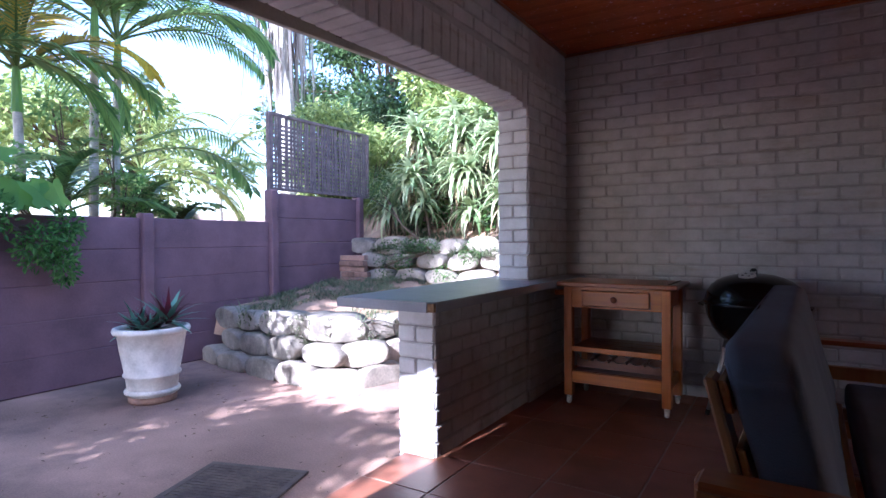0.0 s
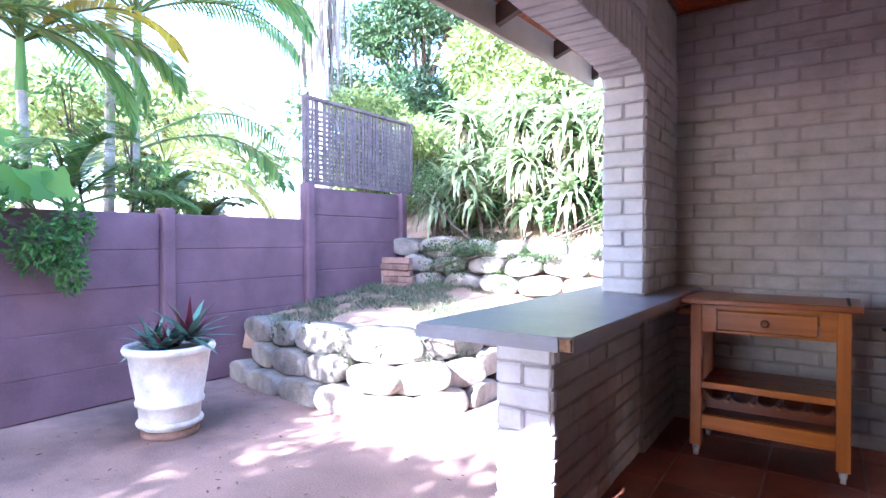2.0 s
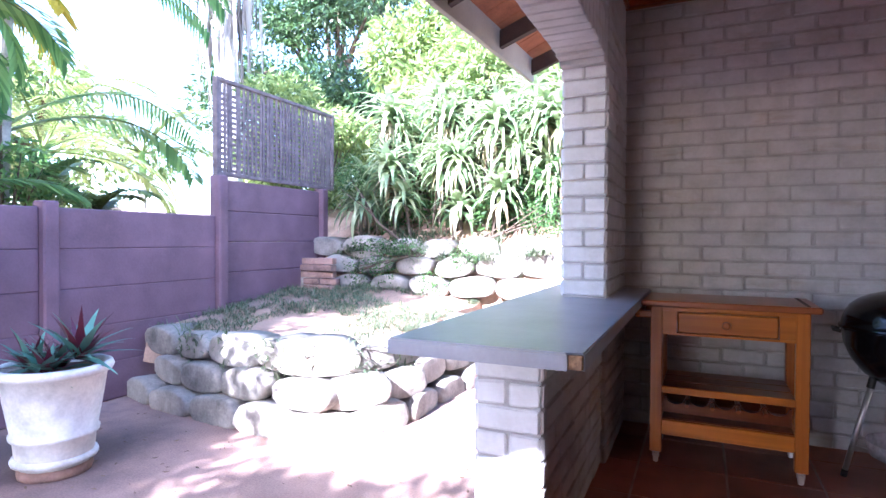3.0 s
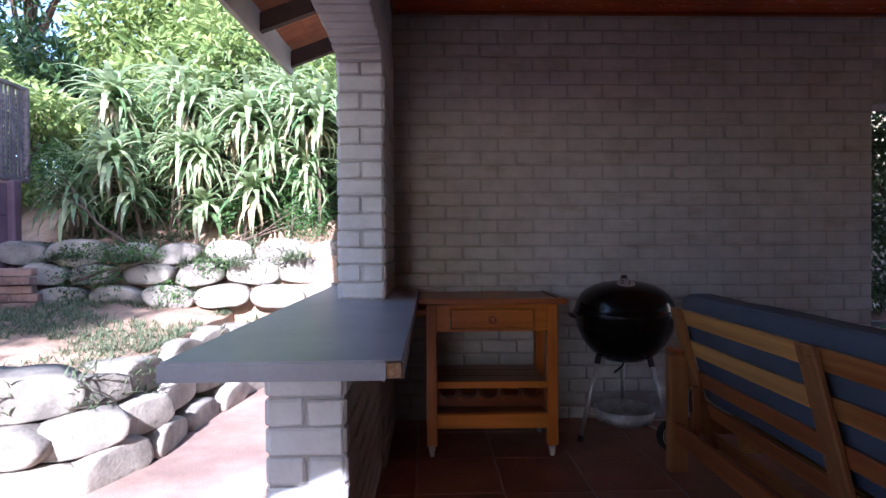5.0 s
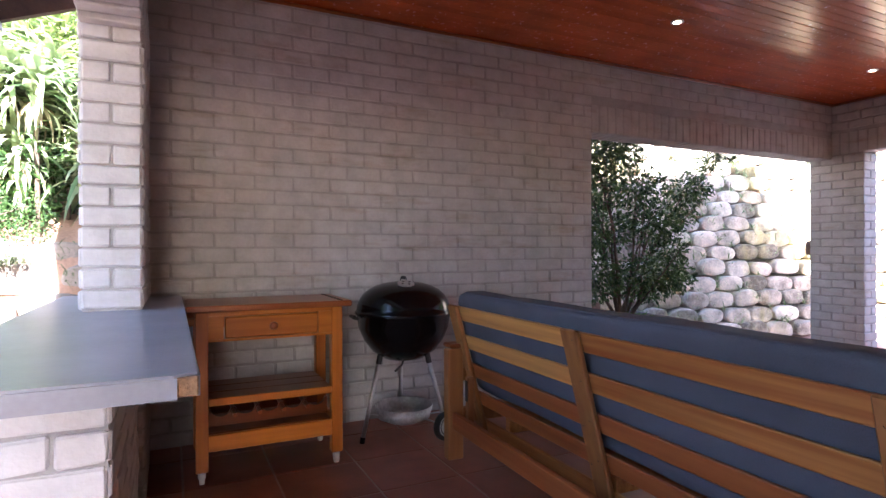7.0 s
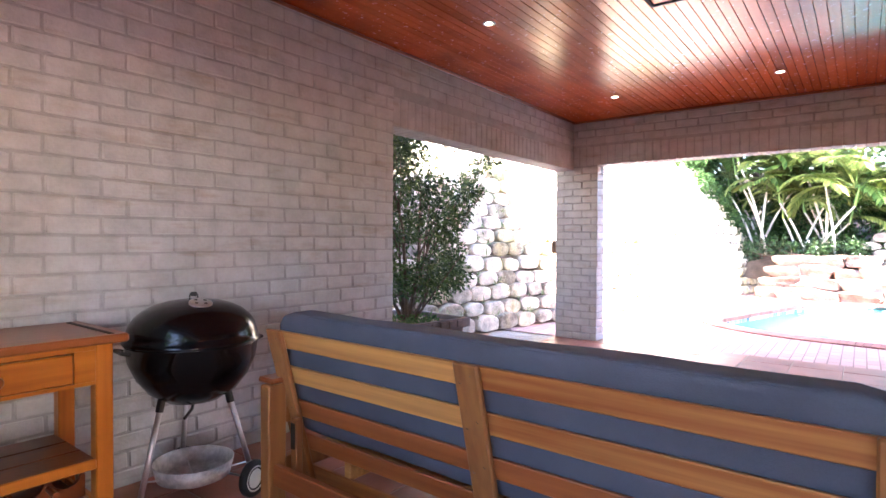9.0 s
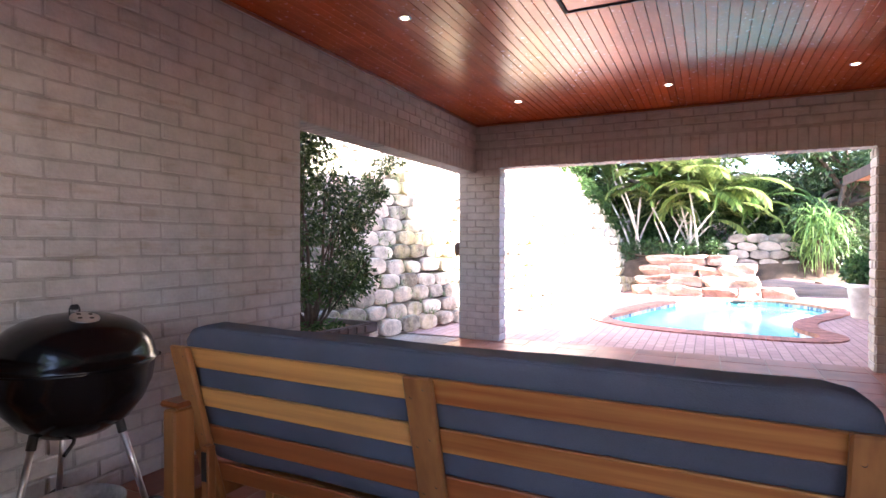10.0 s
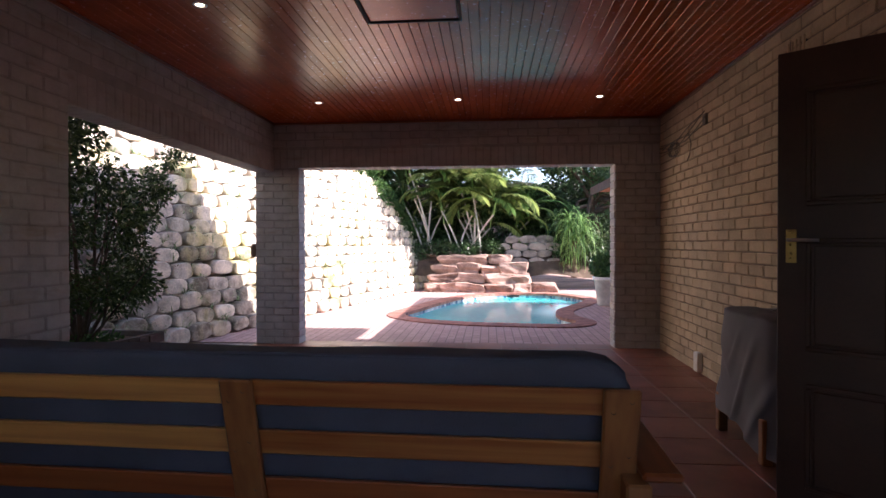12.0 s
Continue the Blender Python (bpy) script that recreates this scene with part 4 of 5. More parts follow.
# ---- western garden ----
FX = -4.69
fence = tagged(new("fence"), "maroon painted precast concrete panel fence", "fence", kind="structure")
post_y = [5.015 - 1.575 * k for k in range(7)] + [6.62]
for y in post_y:
    tall = y > 4.8
    part("fence_post", boxed((FX - 0.09, y - 0.055, GZ - 0.1), (FX + 0.05, y + 0.055, 1.80 if tall else 1.455), 0.012), M_FENCE, fence)
for k in range(7):
    y1 = 4.96 - 1.575 * k
    for r in range(5):
        z0 = 1.405 - 0.30 * (r + 1)
        part("fence_panel", boxed((FX - 0.05, y1 - 1.465, z0 + 0.0005), (FX - 0.005 + random.uniform(-0.003, 0.003), y1, z0 + 0.3045), 0.009), M_FENCE, fence)
for r in range(5):
    z0 = 1.765 - 0.305 * (r + 1)
    part("fence_panel", boxed((FX - 0.05, 5.07, z0 + 0.0005), (FX - 0.005, 6.565, z0 + 0.3045), 0.009), M_FENCE, fence)

lattice = thing("lattice_screen", "weathered dark wooden lattice screen on top of the fence", "lattice")
LY0, LY1, LZ0, LZ1 = 4.965, 6.85, 1.80, 2.745
for lo, hi in (((LY0, LZ0), (LY0 + 0.035, LZ1)), ((LY1 - 0.035, LZ0), (LY1, LZ1)), ((LY0 + 0.035, LZ0), (LY1 - 0.035, LZ0 + 0.035)), ((LY0 + 0.035, LZ1 - 0.035), (LY1 - 0.035, LZ1))):
    part("frame_bar", boxed((FX - 0.05, *lo), (FX + 0.01, *hi), 0.003), M_LATT, lattice)
slat_v = to_mesh("lattice_slat", boxed((-0.006, -0.014, LZ0 + 0.03), (0.006, 0.014, LZ1 - 0.03)), M_LATT)
slat_h = to_mesh("lattice_slat", boxed((-0.006, LY0 + 0.03, -0.014), (0.006, LY1 - 0.03, 0.014)), M_LATT)
for k in range(34):
    ob = new("lattice_slat", slat_v)
    ob.parent, ob.matrix_basis = lattice, pose(FX - 0.012, LY0 + 0.06 + k * 0.053, 0, random.gauss(0, 0.3))
for k in range(15):
    ob = new("lattice_slat", slat_h)
    ob.parent, ob.matrix_basis = lattice, pose(FX - 0.025, 0, LZ0 + 0.06 + k * 0.053)

# potted plant
pot = thing("plant_pot", "whitewashed concrete plant pot with moulded rings", "plant pot", at=pose(-3.70, 2.90, GZ))
part("bowl", lathe([(0.0, 0.05), (0.17, 0.05), (0.185, 0.09), (0.195, 0.20), (0.212, 0.21), (0.214, 0.228), (0.203, 0.236), (0.235, 0.42), (0.252, 0.54), (0.278, 0.55), (0.287, 0.572), (0.278, 0.594), (0.255, 0.598), (0.24, 0.58), (0.235, 0.54), (0, 0.54)], 48), M_POT, pot, smooth=True)
part("base_ring", lathe([(0.17, 0.07), (0.203, 0.075), (0.207, 0.09), (0.20, 0.104), (0.18, 0.11)], 48), M_POT, pot, smooth=True)
part("saucer", lathe([(0, 0.0), (0.175, 0.0), (0.18, 0.02), (0.176, 0.052), (0, 0.055)], 40), M_CLAY, pot, "reddish clay base", True)
part("soil", lathe([(0, 0.562), (0.12, 0.56), (0.236, 0.552)], 24), M_SOIL, pot)
plant = thing("potted_plant", "blue-green spiky rosettes with purple undersides", "plant", at=pose(-3.70, 2.90, GZ + 0.55))
for k, (dx, dy, dz, s) in enumerate(((-0.10, -0.06, 0.0, 0.9), (0.06, 0.10, 0.05, 1.15), (0.05, -0.07, 0.0, 0.8), (-0.02, 0.03, 0.0, 0.9))):
    vs, fs = [], []
    rosette(rng, vs, fs, (dx, dy, dz + 0.01), 16, 0.30 * s, 0.065, -0.05, 1.25, 0.5)
    mesh_from("rosette", vs, fs, M_RHOEO, plant)
    vs, fs = [], []
    rosette(rng, vs, fs, (dx, dy, dz), 14, 0.25 * s, 0.055, 0.1, 1.4, 0.35)
    mesh_from("inner_rosette", vs, fs, M_PURPLE, plant, "dark purple inner blades")


# block retaining walls
def block_mesh(seed, material, w=0.40, h=0.27, d=0.34, e=2.35):
    r = random.Random(seed)
    bm = bmesh.new()
    n = 18
    rings = []
    for y, k in ((d, 0.9), (0.06, 1.0), (0.028, 0.99), (0.010, 0.955), (0.001, 0.90), (-0.001, 0.83), (-0.003, 0.4)):
        ring = []
        for i in range(n):
            a = 2 * math.pi * i / n
            ca, sa = math.cos(a), math.sin(a)
            q = (abs(ca) ** e + abs(sa) ** e) ** (-1 / e)
            wob = 1 + 0.11 * noise.noise(Vector((ca * 1.3 + seed * 3.1, sa * 1.3, 0)))
            ring.append(bm.verts.new((w / 2 * ca * q * k * wob, y + 0.006 * noise.noise(Vector((ca * 2, sa * 2, seed))), h / 2 * sa * q * k * wob * (1 if sa > 0 else 0.72))))
        rings.append(ring)
    for a, b in zip(rings, rings[1:]):
        for i in range(n):
            bm.faces.new((a[i], a[(i + 1) % n], b[(i + 1) % n], b[i]))
    bm.faces.new(rings[-1][::-1]), bm.faces.new(rings[0])
    return to_mesh("block", bm, material, True)


def along_line(pts, s):
    for a, b in zip(pts, pts[1:]):
        a, b = Vector(a), Vector(b)
        if s <= (b - a).length:
            d = (b - a).normalized()
            return a + d * s, d
        s -= (b - a).length
    return Vector(pts[-1]), (Vector(pts[-1]) - Vector(pts[-2])).normalized()


def block_wall(wall, pts, z0, rows, pitch, step, setback, meshes, top=None, size=1.0, seed=1, limit=290, jitter=1.0):
    """Staggered rounded blocks along a line, facing to its right; those past the limit are joined."""
    r = random.Random(seed)
    total = sum((Vector(b) - Vector(a)).length for a, b in zip(pts, pts[1:]))
    todo = []
    for k in range(rows):
        s = pitch / 2 * (k % 2) + 0.1
        while s < total:
            z = z0 + step * k
            if top is None or z < top(s):
                p, d = along_line(pts, s + r.uniform(-0.03, 0.03))
                back = Vector((-d.y, d.x))
                q = p + back * (setback * k + r.uniform(-0.02, 0.02))
                sc = size * r.uniform(1 - 0.17 * jitter, 1 + 0.14 * jitter)
                m = pose(q.x, q.y, z + r.uniform(-0.015, 0.015), r.uniform(-4, 4), r.uniform(-10, 10) * jitter, math.degrees(math.atan2(back.y, back.x)) - 90 + r.uniform(-10, 10) * jitter) @ Matrix.Diagonal((sc, 1, sc * r.uniform(0.9, 1.08), 1))
                todo.append((s, m, r.choice(meshes)))
            s += pitch
    todo.sort(key=lambda q: q[0])
    for s, m, me in todo[:limit]:
        ob = new("block", me)
        ob.parent, ob.matrix_basis = wall, m
    vs, fs = [], []
    for s, m, me in todo[limit:]:
        n = len(vs)
        vs += [m @ v.co for v in me.vertices]
        fs += [[n + i for i in f.vertices] for f in me.polygons]
    if vs:
        mesh_from("blocks", vs, fs, meshes[0].materials[0], wall, "", "stuff")


grey_blocks = [block_mesh(k, M_STONE, 0.48, 0.255, 0.34, 2.7) for k in range(10)]
pale_blocks = [block_mesh(k + 20, M_PALE, 0.375, 0.245, 0.34, 2.8) for k in range(10)]
LOW = [(-4.60, 4.0), (-3.95, 3.87), (-3.3, 3.80), (-2.72, 3.80), (-2.40, 4.05), (-2.27, 4.45), (-2.27, 4.9), (-2.24, 5.5), (-2.12, 6.3)]
low_wall = tagged(new("retaining_wall_low"), "low garden wall of rounded weathered concrete blocks", "retaining wall", kind="structure")
block_wall(low_wall, LOW, GZ + 0.05, 3, 0.475, 0.20, 0.085, grey_blocks, seed=3, jitter=0.6)
HIGH = [(-4.62, 6.25), (-3.2, 6.25), (-2.2, 6.35), (-0.8, 6.5), (1.2, 6.7)]
high_wall = tagged(new("retaining_wall_upper"), "upper garden wall of rounded weathered concrete blocks", "retaining wall", kind="structure")
block_wall(high_wall, HIGH, 0.68, 3, 0.49, 0.20, 0.11, grey_blocks, seed=4, jitter=0.8)
pile = thing("brick_pile", "small stack of old red bricks beside the fence", "bricks")
for k in range(5):
    for j in range(2):
        b = part("brick", boxed((-0.11, -0.05, -0.034), (0.11, 0.05, 0.034), 0.006), M_CLAY, pile)
        b.matrix_basis = pose(-4.42 + 0.20 * j + random.uniform(-0.03, 0.03), 6.08 + random.uniform(-0.03, 0.03), 0.64 + 0.075 * k, 0, 0, random.uniform(-12, 12))


def hill(x, y):
    return 1.02 + 0.5 * max(0, y - 6.45) + 0.10 * noise.noise(Vector((x, y, 0)) * 0.9) + 0.04 * noise.noise(Vector((x, y, 3)) * 4)


def terrace(u, v):
    x = -4.64 + 2.22 * u
    front = 4.14 + 0.55 * max(0, (u - 0.62) / 0.38) ** 2
    y = front + (6.42 - front) * v
    z = 0.42 + 0.26 * v * (1 - 0.6 * max(0, u - 0.55) / 0.45) + 0.03 * noise.noise(Vector((x * 2, y * 2, 0)))
    if u > 0.97:
        z -= 0.35
    if v < 0.02:
        z -= 0.25
    return (x, y, z)


structure("terrace_soil", sheet(40, 40, terrace), M_SOIL, "sloping reddish soil bed with patchy grass", "soil")
structure("bank", sheet(60, 40, lambda u, v: (-5.4 + 8.6 * u, 6.42 + 9.6 * v, hill(-5.4 + 8.6 * u, 6.42 + 9.6 * v) - (0.6 if v < 0.01 else 0))), M_SOIL, "steep reddish soil bank behind the wall", "bank")
structure("bank_far", sheet(40, 30, lambda u, v: (-40 + 34.8 * u, -14 + 45 * v, 0.2 + 2.6 * max(0, (v - 0.4)) + 3.5 * max(0, 0.55 - u) + 0.3 * noise.noise(Vector((u * 9, v * 9, 0))))), M_SOIL, "overgrown slope beyond the fence", "bank")

vs, fs = [], []
for k in range(3900):
    u, v = rng.random(), rng.random() ** 0.8
    p = Vector(terrace(min(u, 0.93), max(v, 0.05)))
    if noise.noise(Vector((p.x * 1.6, p.y * 1.6, 7))) + 0.25 * noise.noise(Vector((p.x * 7, p.y * 7, 2))) < -0.12 + 0.22 * max(0, u - 0.5):
        continue
    for j in range(4):
        strap(vs, fs, (p.x + rng.normal() * 0.02, p.y + rng.normal() * 0.02, p.z - 0.004), rng.uniform(0, 6.3), rng.uniform(0.2, 1.2), rng.uniform(0.04, 0.10), 0.007, rng.uniform(0.3, 1.4), 2)
mesh_from("grass", vs, fs, M_GRASS, None, "patchy short dry grass on the soil bed", "stuff")["category"] = "grass"
vs, fs = [], []
for k in range(2600):
    s = rng.uniform(0, 5.2)
    p, d = along_line(LOW, s) if k % 2 else along_line(HIGH, s)
    z = rng.uniform(0.1, 0.5) if k % 2 else rng.uniform(0.6, 1.2)
    if noise.noise(Vector((s * 2.3, k % 2 * 9, 1))) < 0.0:
        continue
    b = Vector((-d.y, d.x)) * (0.16 if k % 2 else 0.10)
    strap(vs, fs, (p.x + b.x, p.y + b.y, z), rng.uniform(0, 6.3), rng.uniform(0.2, 1.2), rng.uniform(0.06, 0.16), 0.012, rng.uniform(0.6, 2.0), 3)
mesh_from("weeds", vs, fs, M_GRASS, None, "small weeds growing between the blocks", "stuff")["category"] = "weeds"
vs, fs = [], []
for k in range(420):
    x, y = rng.uniform(-4.2, -1.2), rng.uniform(0.4, 3.9)
    a, l = rng.uniform(0, 6.3), rng.uniform(0.007, 0.024)
    b = len(vs)
    w = l * 0.3
    for du, dv in ((-l, 0), (0, w), (l, 0), (0, -w)):
        vs.append((x + du * math.cos(a) - dv * math.sin(a), y + du * math.sin(a) + dv * math.cos(a), GZ + 0.004 + rng.random() * 0.006))
    fs.append((b, b + 1, b + 2, b + 3))
mesh_from("fallen_leaves", vs, fs, M_LITTER, None, "scattered dry fallen leaves on the ground", "stuff")["category"] = "leaves"

# a weathered dark-brown mat, built as a rim with bars
drain = thing("drain_grate", "weathered dark-brown mat on the ground, built of bars", "drain cover", at=pose(-1.78, 2.20, GZ, 0, 0, 18))
for lo, hi in (((-0.30, -0.24), (0.30, -0.20)), ((-0.30, 0.20), (0.30, 0.24)), ((-0.30, -0.20), (-0.26, 0.20)), ((0.26, -0.20), (0.30, 0.20))):
    part("rim", boxed((*lo, 0.0), (*hi, 0.014), 0.003), M_STEEL, drain)
for k in range(13):
    part("bar", boxed((-0.26, -0.195 + 0.031 * k, 0.002), (0.26, -0.175 + 0.031 * k, 0.011)), M_STEEL, drain)

# dracaena thicket on the bank
for k in range(60):
    x = -4.1 + 3.3 * rng.random()
    y = 6.75 + 1.9 * rng.random() ** 1.2
    if k < 12:
        x, y = (-3.95, -3.5, -3.0, -2.55, -4.2, -4.25, -3.3, -2.75, -3.7, -2.2, -4.35, -4.0)[k], (6.75, 6.72, 6.75, 6.75, 6.72, 7.0, 7.05, 7.1, 7.2, 7.1, 7.4, 7.1)[k]
    g = hill(x, y)
    h = (0.32 + 0.35 * rng.random()) if k < 6 else (0.45 + 1.0 * rng.random() + 0.45 * max(0, y - 7))
    t = thing("dracaena", "green strap-leaved dracaena with dry hanging leaves", "shrub", "dracaenas on the bank")
    lean = rng.normal(size=2) * 0.1
    part("cane", tube([(x, y, g - 0.05), (x + lean[0] * 0.5, y + lean[1] * 0.5, g + h * 0.6), (x + lean[0], y + lean[1], g + h)], 0.018, 6), M_BARK, t)
    vs, fs = [], []
    s = rng.uniform(0.85, 1.25)
    for j in range(3 if k > 11 else 2):
        rosette(rng, vs, fs, (x + lean[0], y + lean[1], g + h - 0.10 * j), 26, 0.50 * s, 0.082, -0.35, 1.35, 1.7)
    mesh_from("leaf_rosette", vs, fs, M_STRAP, t)
    if h > 0.5:
        vs, fs = [], []
        rosette(rng, vs, fs, (x + lean[0], y + lean[1], g + h - 0.15), 14, 0.42, 0.055, -1.1, 0.0, 1.2)
        mesh_from("dry_skirt", vs, fs, M_DRY, t, "dry drooping leaves", "stuff")
vs, fs = [], []
for k in range(2600):
    x, y = rng.uniform(-4.3, -0.9), 6.42 + 0.5 * rng.random() ** 1.4
    if noise.noise(Vector((x * 1.7, y * 2, 4))) < (-0.15 if x < -2.4 else 0.18):
        continue
    for j in range(3):
        strap(vs, fs, (x + rng.normal() * 0.03, y + rng.normal() * 0.03, hill(x, y) - 0.01), rng.uniform(0, 6.3), rng.uniform(0.1, 1.2), rng.uniform(0.06, 0.17), 0.016, rng.uniform(0.5, 1.6), 2)
mesh_from("bank_weeds", vs, fs, M_GRASS, None, "low green weeds along the foot of the bank", "stuff")["category"] = "weeds"
shrub("bank_bush", "leafy green bush between the dracaenas", [((-3.9 + 0.45 * i, 6.95 + 0.22 * (i % 3), 1.32 + 0.16 * (i % 2)), (0.30, 0.22, 0.24)) for i in range(6)] + [((-1.95, 7.0, 1.75), (0.35, 0.3, 0.4)), ((-1.6, 7.3, 2.2), (0.4, 0.3, 0.5)), ((-2.4, 7.0, 1.6), (0.3, 0.25, 0.3))], 4200, 0.085, M_LEAF, (-2.4, 7.1, 1.2))
shrub("undergrowth", "dense light green undergrowth on the bank", [((-4.2 + 0.42 * i, 7.6 + 0.3 * (i % 3), 1.9 + 0.5 * (i % 4)), (0.5, 0.5, 0.6)) for i in range(8)], 9000, 0.12, M_LIME, (-2.6, 7.6, 1.5))
shrub("sunlit_shrub", "tall sunlit yellow-green shrub above the bank", [((-4.4 + 0.5 * i, 8.9 + 0.2 * (i % 2), 3.2 + 0.45 * (i % 3)), (0.65, 0.6, 0.8)) for i in range(7)] + [((-5.0, 9.2, 4.3), (0.7, 0.6, 0.7)), ((-4.2, 9.4, 4.9), (0.7, 0.6, 0.7)), ((-3.2, 9.4, 5.0), (0.7, 0.6, 0.7))], 15000, 0.16, M_LIME, (-2.8, 8.8, 2.2))
shrub("creeper", "small green creeper hanging over the block wall", [((-3.55, 6.18, 0.92), (0.16, 0.10, 0.22)), ((-3.35, 6.3, 1.12), (0.25, 0.15, 0.10)), ((-4.2, 6.5, 1.9), (0.18, 0.2, 0.3)), ((-1.9, 6.7, 1.4), (0.3, 0.2, 0.25)), ((-3.9, 6.25, 0.85), (0.2, 0.08, 0.2)), ((-3.0, 6.2, 0.75), (0.2, 0.08, 0.12)), ((-3.75, 6.4, 1.12), (0.4, 0.15, 0.08)), ((-2.7, 6.35, 1.0), (0.15, 0.08, 0.15))], 3600, 0.034, M_LEAF, (-3.3, 6.5, 1.0))
shrub("fence_vine", "leafy green vine hanging over the fence", [((-4.55, 2.0, 1.40), (0.18, 0.32, 0.24)), ((-4.52, 2.45, 1.14), (0.12, 0.18, 0.20)), ((-4.55, 1.5, 1.3), (0.2, 0.35, 0.35)), ((-4.50, 2.62, 1.02), (0.10, 0.12, 0.22)), ((-4.55, 2.68, 1.3), (0.10, 0.12, 0.16))], 3400, 0.06, M_VINE, (-4.76, 1.95, 1.42))
t = thing("large_leaf_plant", "plant with broad lobed green leaves above the fence", "plant")
for k in range(9):
    bm = bmesh.new()
    n = 22
    ctr = Vector((-4.62 + rng.normal() * 0.10, 2.15 + rng.normal() * 0.25, 1.55 + rng.normal() * 0.10))
    c = bm.verts.new((0, 0, 0))
    rim = []
    for i in range(n):
        a = 2 * math.pi * i / n
        r = 0.17 * (0.75 + 0.25 * math.cos(5 * a)) * (1.15 - 0.35 * math.cos(a))
        rim.append(bm.verts.new((r * math.cos(a), r * math.sin(a), -0.35 * r * abs(math.sin(a)))))
    for i in range(n):
        bm.faces.new((c, rim[i], rim[(i + 1) % n]))
    lf = part("leaf", bm, M_VINE, t)
    lf.matrix_basis = Matrix.Translation(ctr) @ pose(0, 0, 0, rng.uniform(-20, 20), rng.uniform(30, 75), rng.uniform(-40, 40))
part("stalk", tube([(-4.8, 1.9, 0.2), (-4.78, 1.95, 0.9), (-4.64, 2.1, 1.5)], 0.015, 6), M_LEAF, t)

palm("palm", "slender ringed palm with arching green fronds", (-5.48, 3.33, 0.2), 3.0, 16, 1.9, (0.0, 0.05), 0.052, 0.5, rise=1.5, extra=((70, 0.9, 1.9, 1.3, 0), (110, 1.2, 1.9, 1.2, 0), (250, 0.9, 1.8, 1.6, 0)))
palm("palm", "slender ringed palm with one low arching frond", (-5.50, 3.55, 0.2), 2.75, 14, 1.8, (-0.02, 0.08), 0.052, 0.5, rise=1.5, extra=((86, 0.72, 1.95, 1.75, -1.25), (80, 0.50, 1.75, 1.65, -1.3), (95, 1.2, 2.0, 1.5, 0)))
palm("palm", "slender ringed palm with yellowing fronds", (-5.5, 2.74, 0.2), 2.2, 14, 1.5, (0.0, -0.05), 0.052, 0.46, gold=7, rise=1.45)
palm("palm", "slender ringed palm with arching green fronds", (-5.6, 2.35, 0.2), 2.3, 14, 1.7, (0.1, -0.1), 0.06, 0.48)
palm("palm", "young low palm with arching fronds", (-5.3, 2.95, 0.2), 0.85, 10, 1.0, (0, 0), 0.035, 0.36, M_PALM, rise=1.4)
palm("palm", "young low palm with arching fronds", (-5.75, 3.9, 0.2), 0.75, 10, 0.9, (0, 0.1), 0.035, 0.32, M_LIME, rise=1.4)
shrub("trunk_creeper", "green creeper clumps clinging to the palm trunks", [((-5.4, 3.5, 2.45), (0.16, 0.24, 0.15)), ((-5.35, 3.6, 1.75), (0.2, 0.28, 0.25)), ((-5.3, 2.9, 2.45), (0.15, 0.2, 0.15)), ((-5.3, 3.75, 1.45), (0.25, 0.3, 0.25)), ((-5.3, 2.55, 1.8), (0.2, 0.3, 0.3))], 1500, 0.07, M_PALM, (-5.4, 3.3, 0.6), stems=5)
palm("palm", "young low palm with arching fronds", (-5.5, 4.25, 0.2), 0.6, 9, 0.8, (0, 0), 0.035, 0.30, M_LIME, rise=1.4)
palm("palm", "far sunlit palm with yellow-green fronds", (-8.2, 5.4, 0.4), 1.5, 12, 1.9, (0, 0), 0.08, 0.4, M_LIME)
palm("palm", "far sunlit palm with yellow-green fronds", (-9.5, 7.8, 0.5), 1.8, 12, 2.0, (0, 0), 0.08, 0.4, M_LIME)

# tall palm trunk with a skirt of dead fronds
t = thing("tall_palm", "tall grey palm trunk hung with dead fronds", "palm tree")
px, py = -7.0, 7.35
part("trunk", tube([(px + 0.12, py, 0.5), (px + 0.05, py, 3.0), (px - 0.15, py, 6.0), (px - 0.3, py, 8.2)], 0.17, 14, None, 0.85), M_TRUNK, t)
vs, fs = [], []
for k in range(420):
    a = rng.uniform(0, 6.3)
    z = rng.uniform(4.4, 8.2)
    r = rng.uniform(0.12, 0.62)
    strap(vs, fs, (px - 0.1 + r * math.cos(a), py + r * math.sin(a), z), a, rng.uniform(-1.7, -1.35), rng.uniform(0.9, 1.9), 0.045, rng.uniform(-0.2, 0.25), 4)
mesh_from("dead_frond_skirt", vs, fs, M_DEAD, t, "dry hanging dead fronds")
vs, fs, stem = [], [], bmesh.new()
for k in range(14):
    frond(rng, vs, fs, (px - 0.3, py, 8.2), k * 2.4, rng.uniform(-0.3, 0.6), 2.6, 2.2, 0.55, 30, stem)
mesh_from("crown", vs, fs, M_DARKLEAF, t)
part("frond_rib", stem, M_DEAD, t)


def tree(name, label, base, height, clumps, n, size, material, group=""):
    t = thing(name, label, "tree", group)
    b = Vector(base)
    bm = bmesh.new()
    tube([b, b + Vector((0.1, 0.05, height * 0.5)), b + Vector((0, 0.1, height))], 0.22, 10, bm, 0.6)
    for c, r in clumps:
        s = b + Vector((0.05, 0.05, height * rng.uniform(0.45, 0.95)))
        tube([s, s.lerp(Vector(c), 0.5) + Vector((0, 0, 0.2)), c], 0.08, 6, bm, 0.3)
    part("trunk", bm, M_BARK, t)
    vs, fs = leaf_cloud(rng, clumps, n, size)
    mesh_from("crown", vs, fs, material, t)
    return t


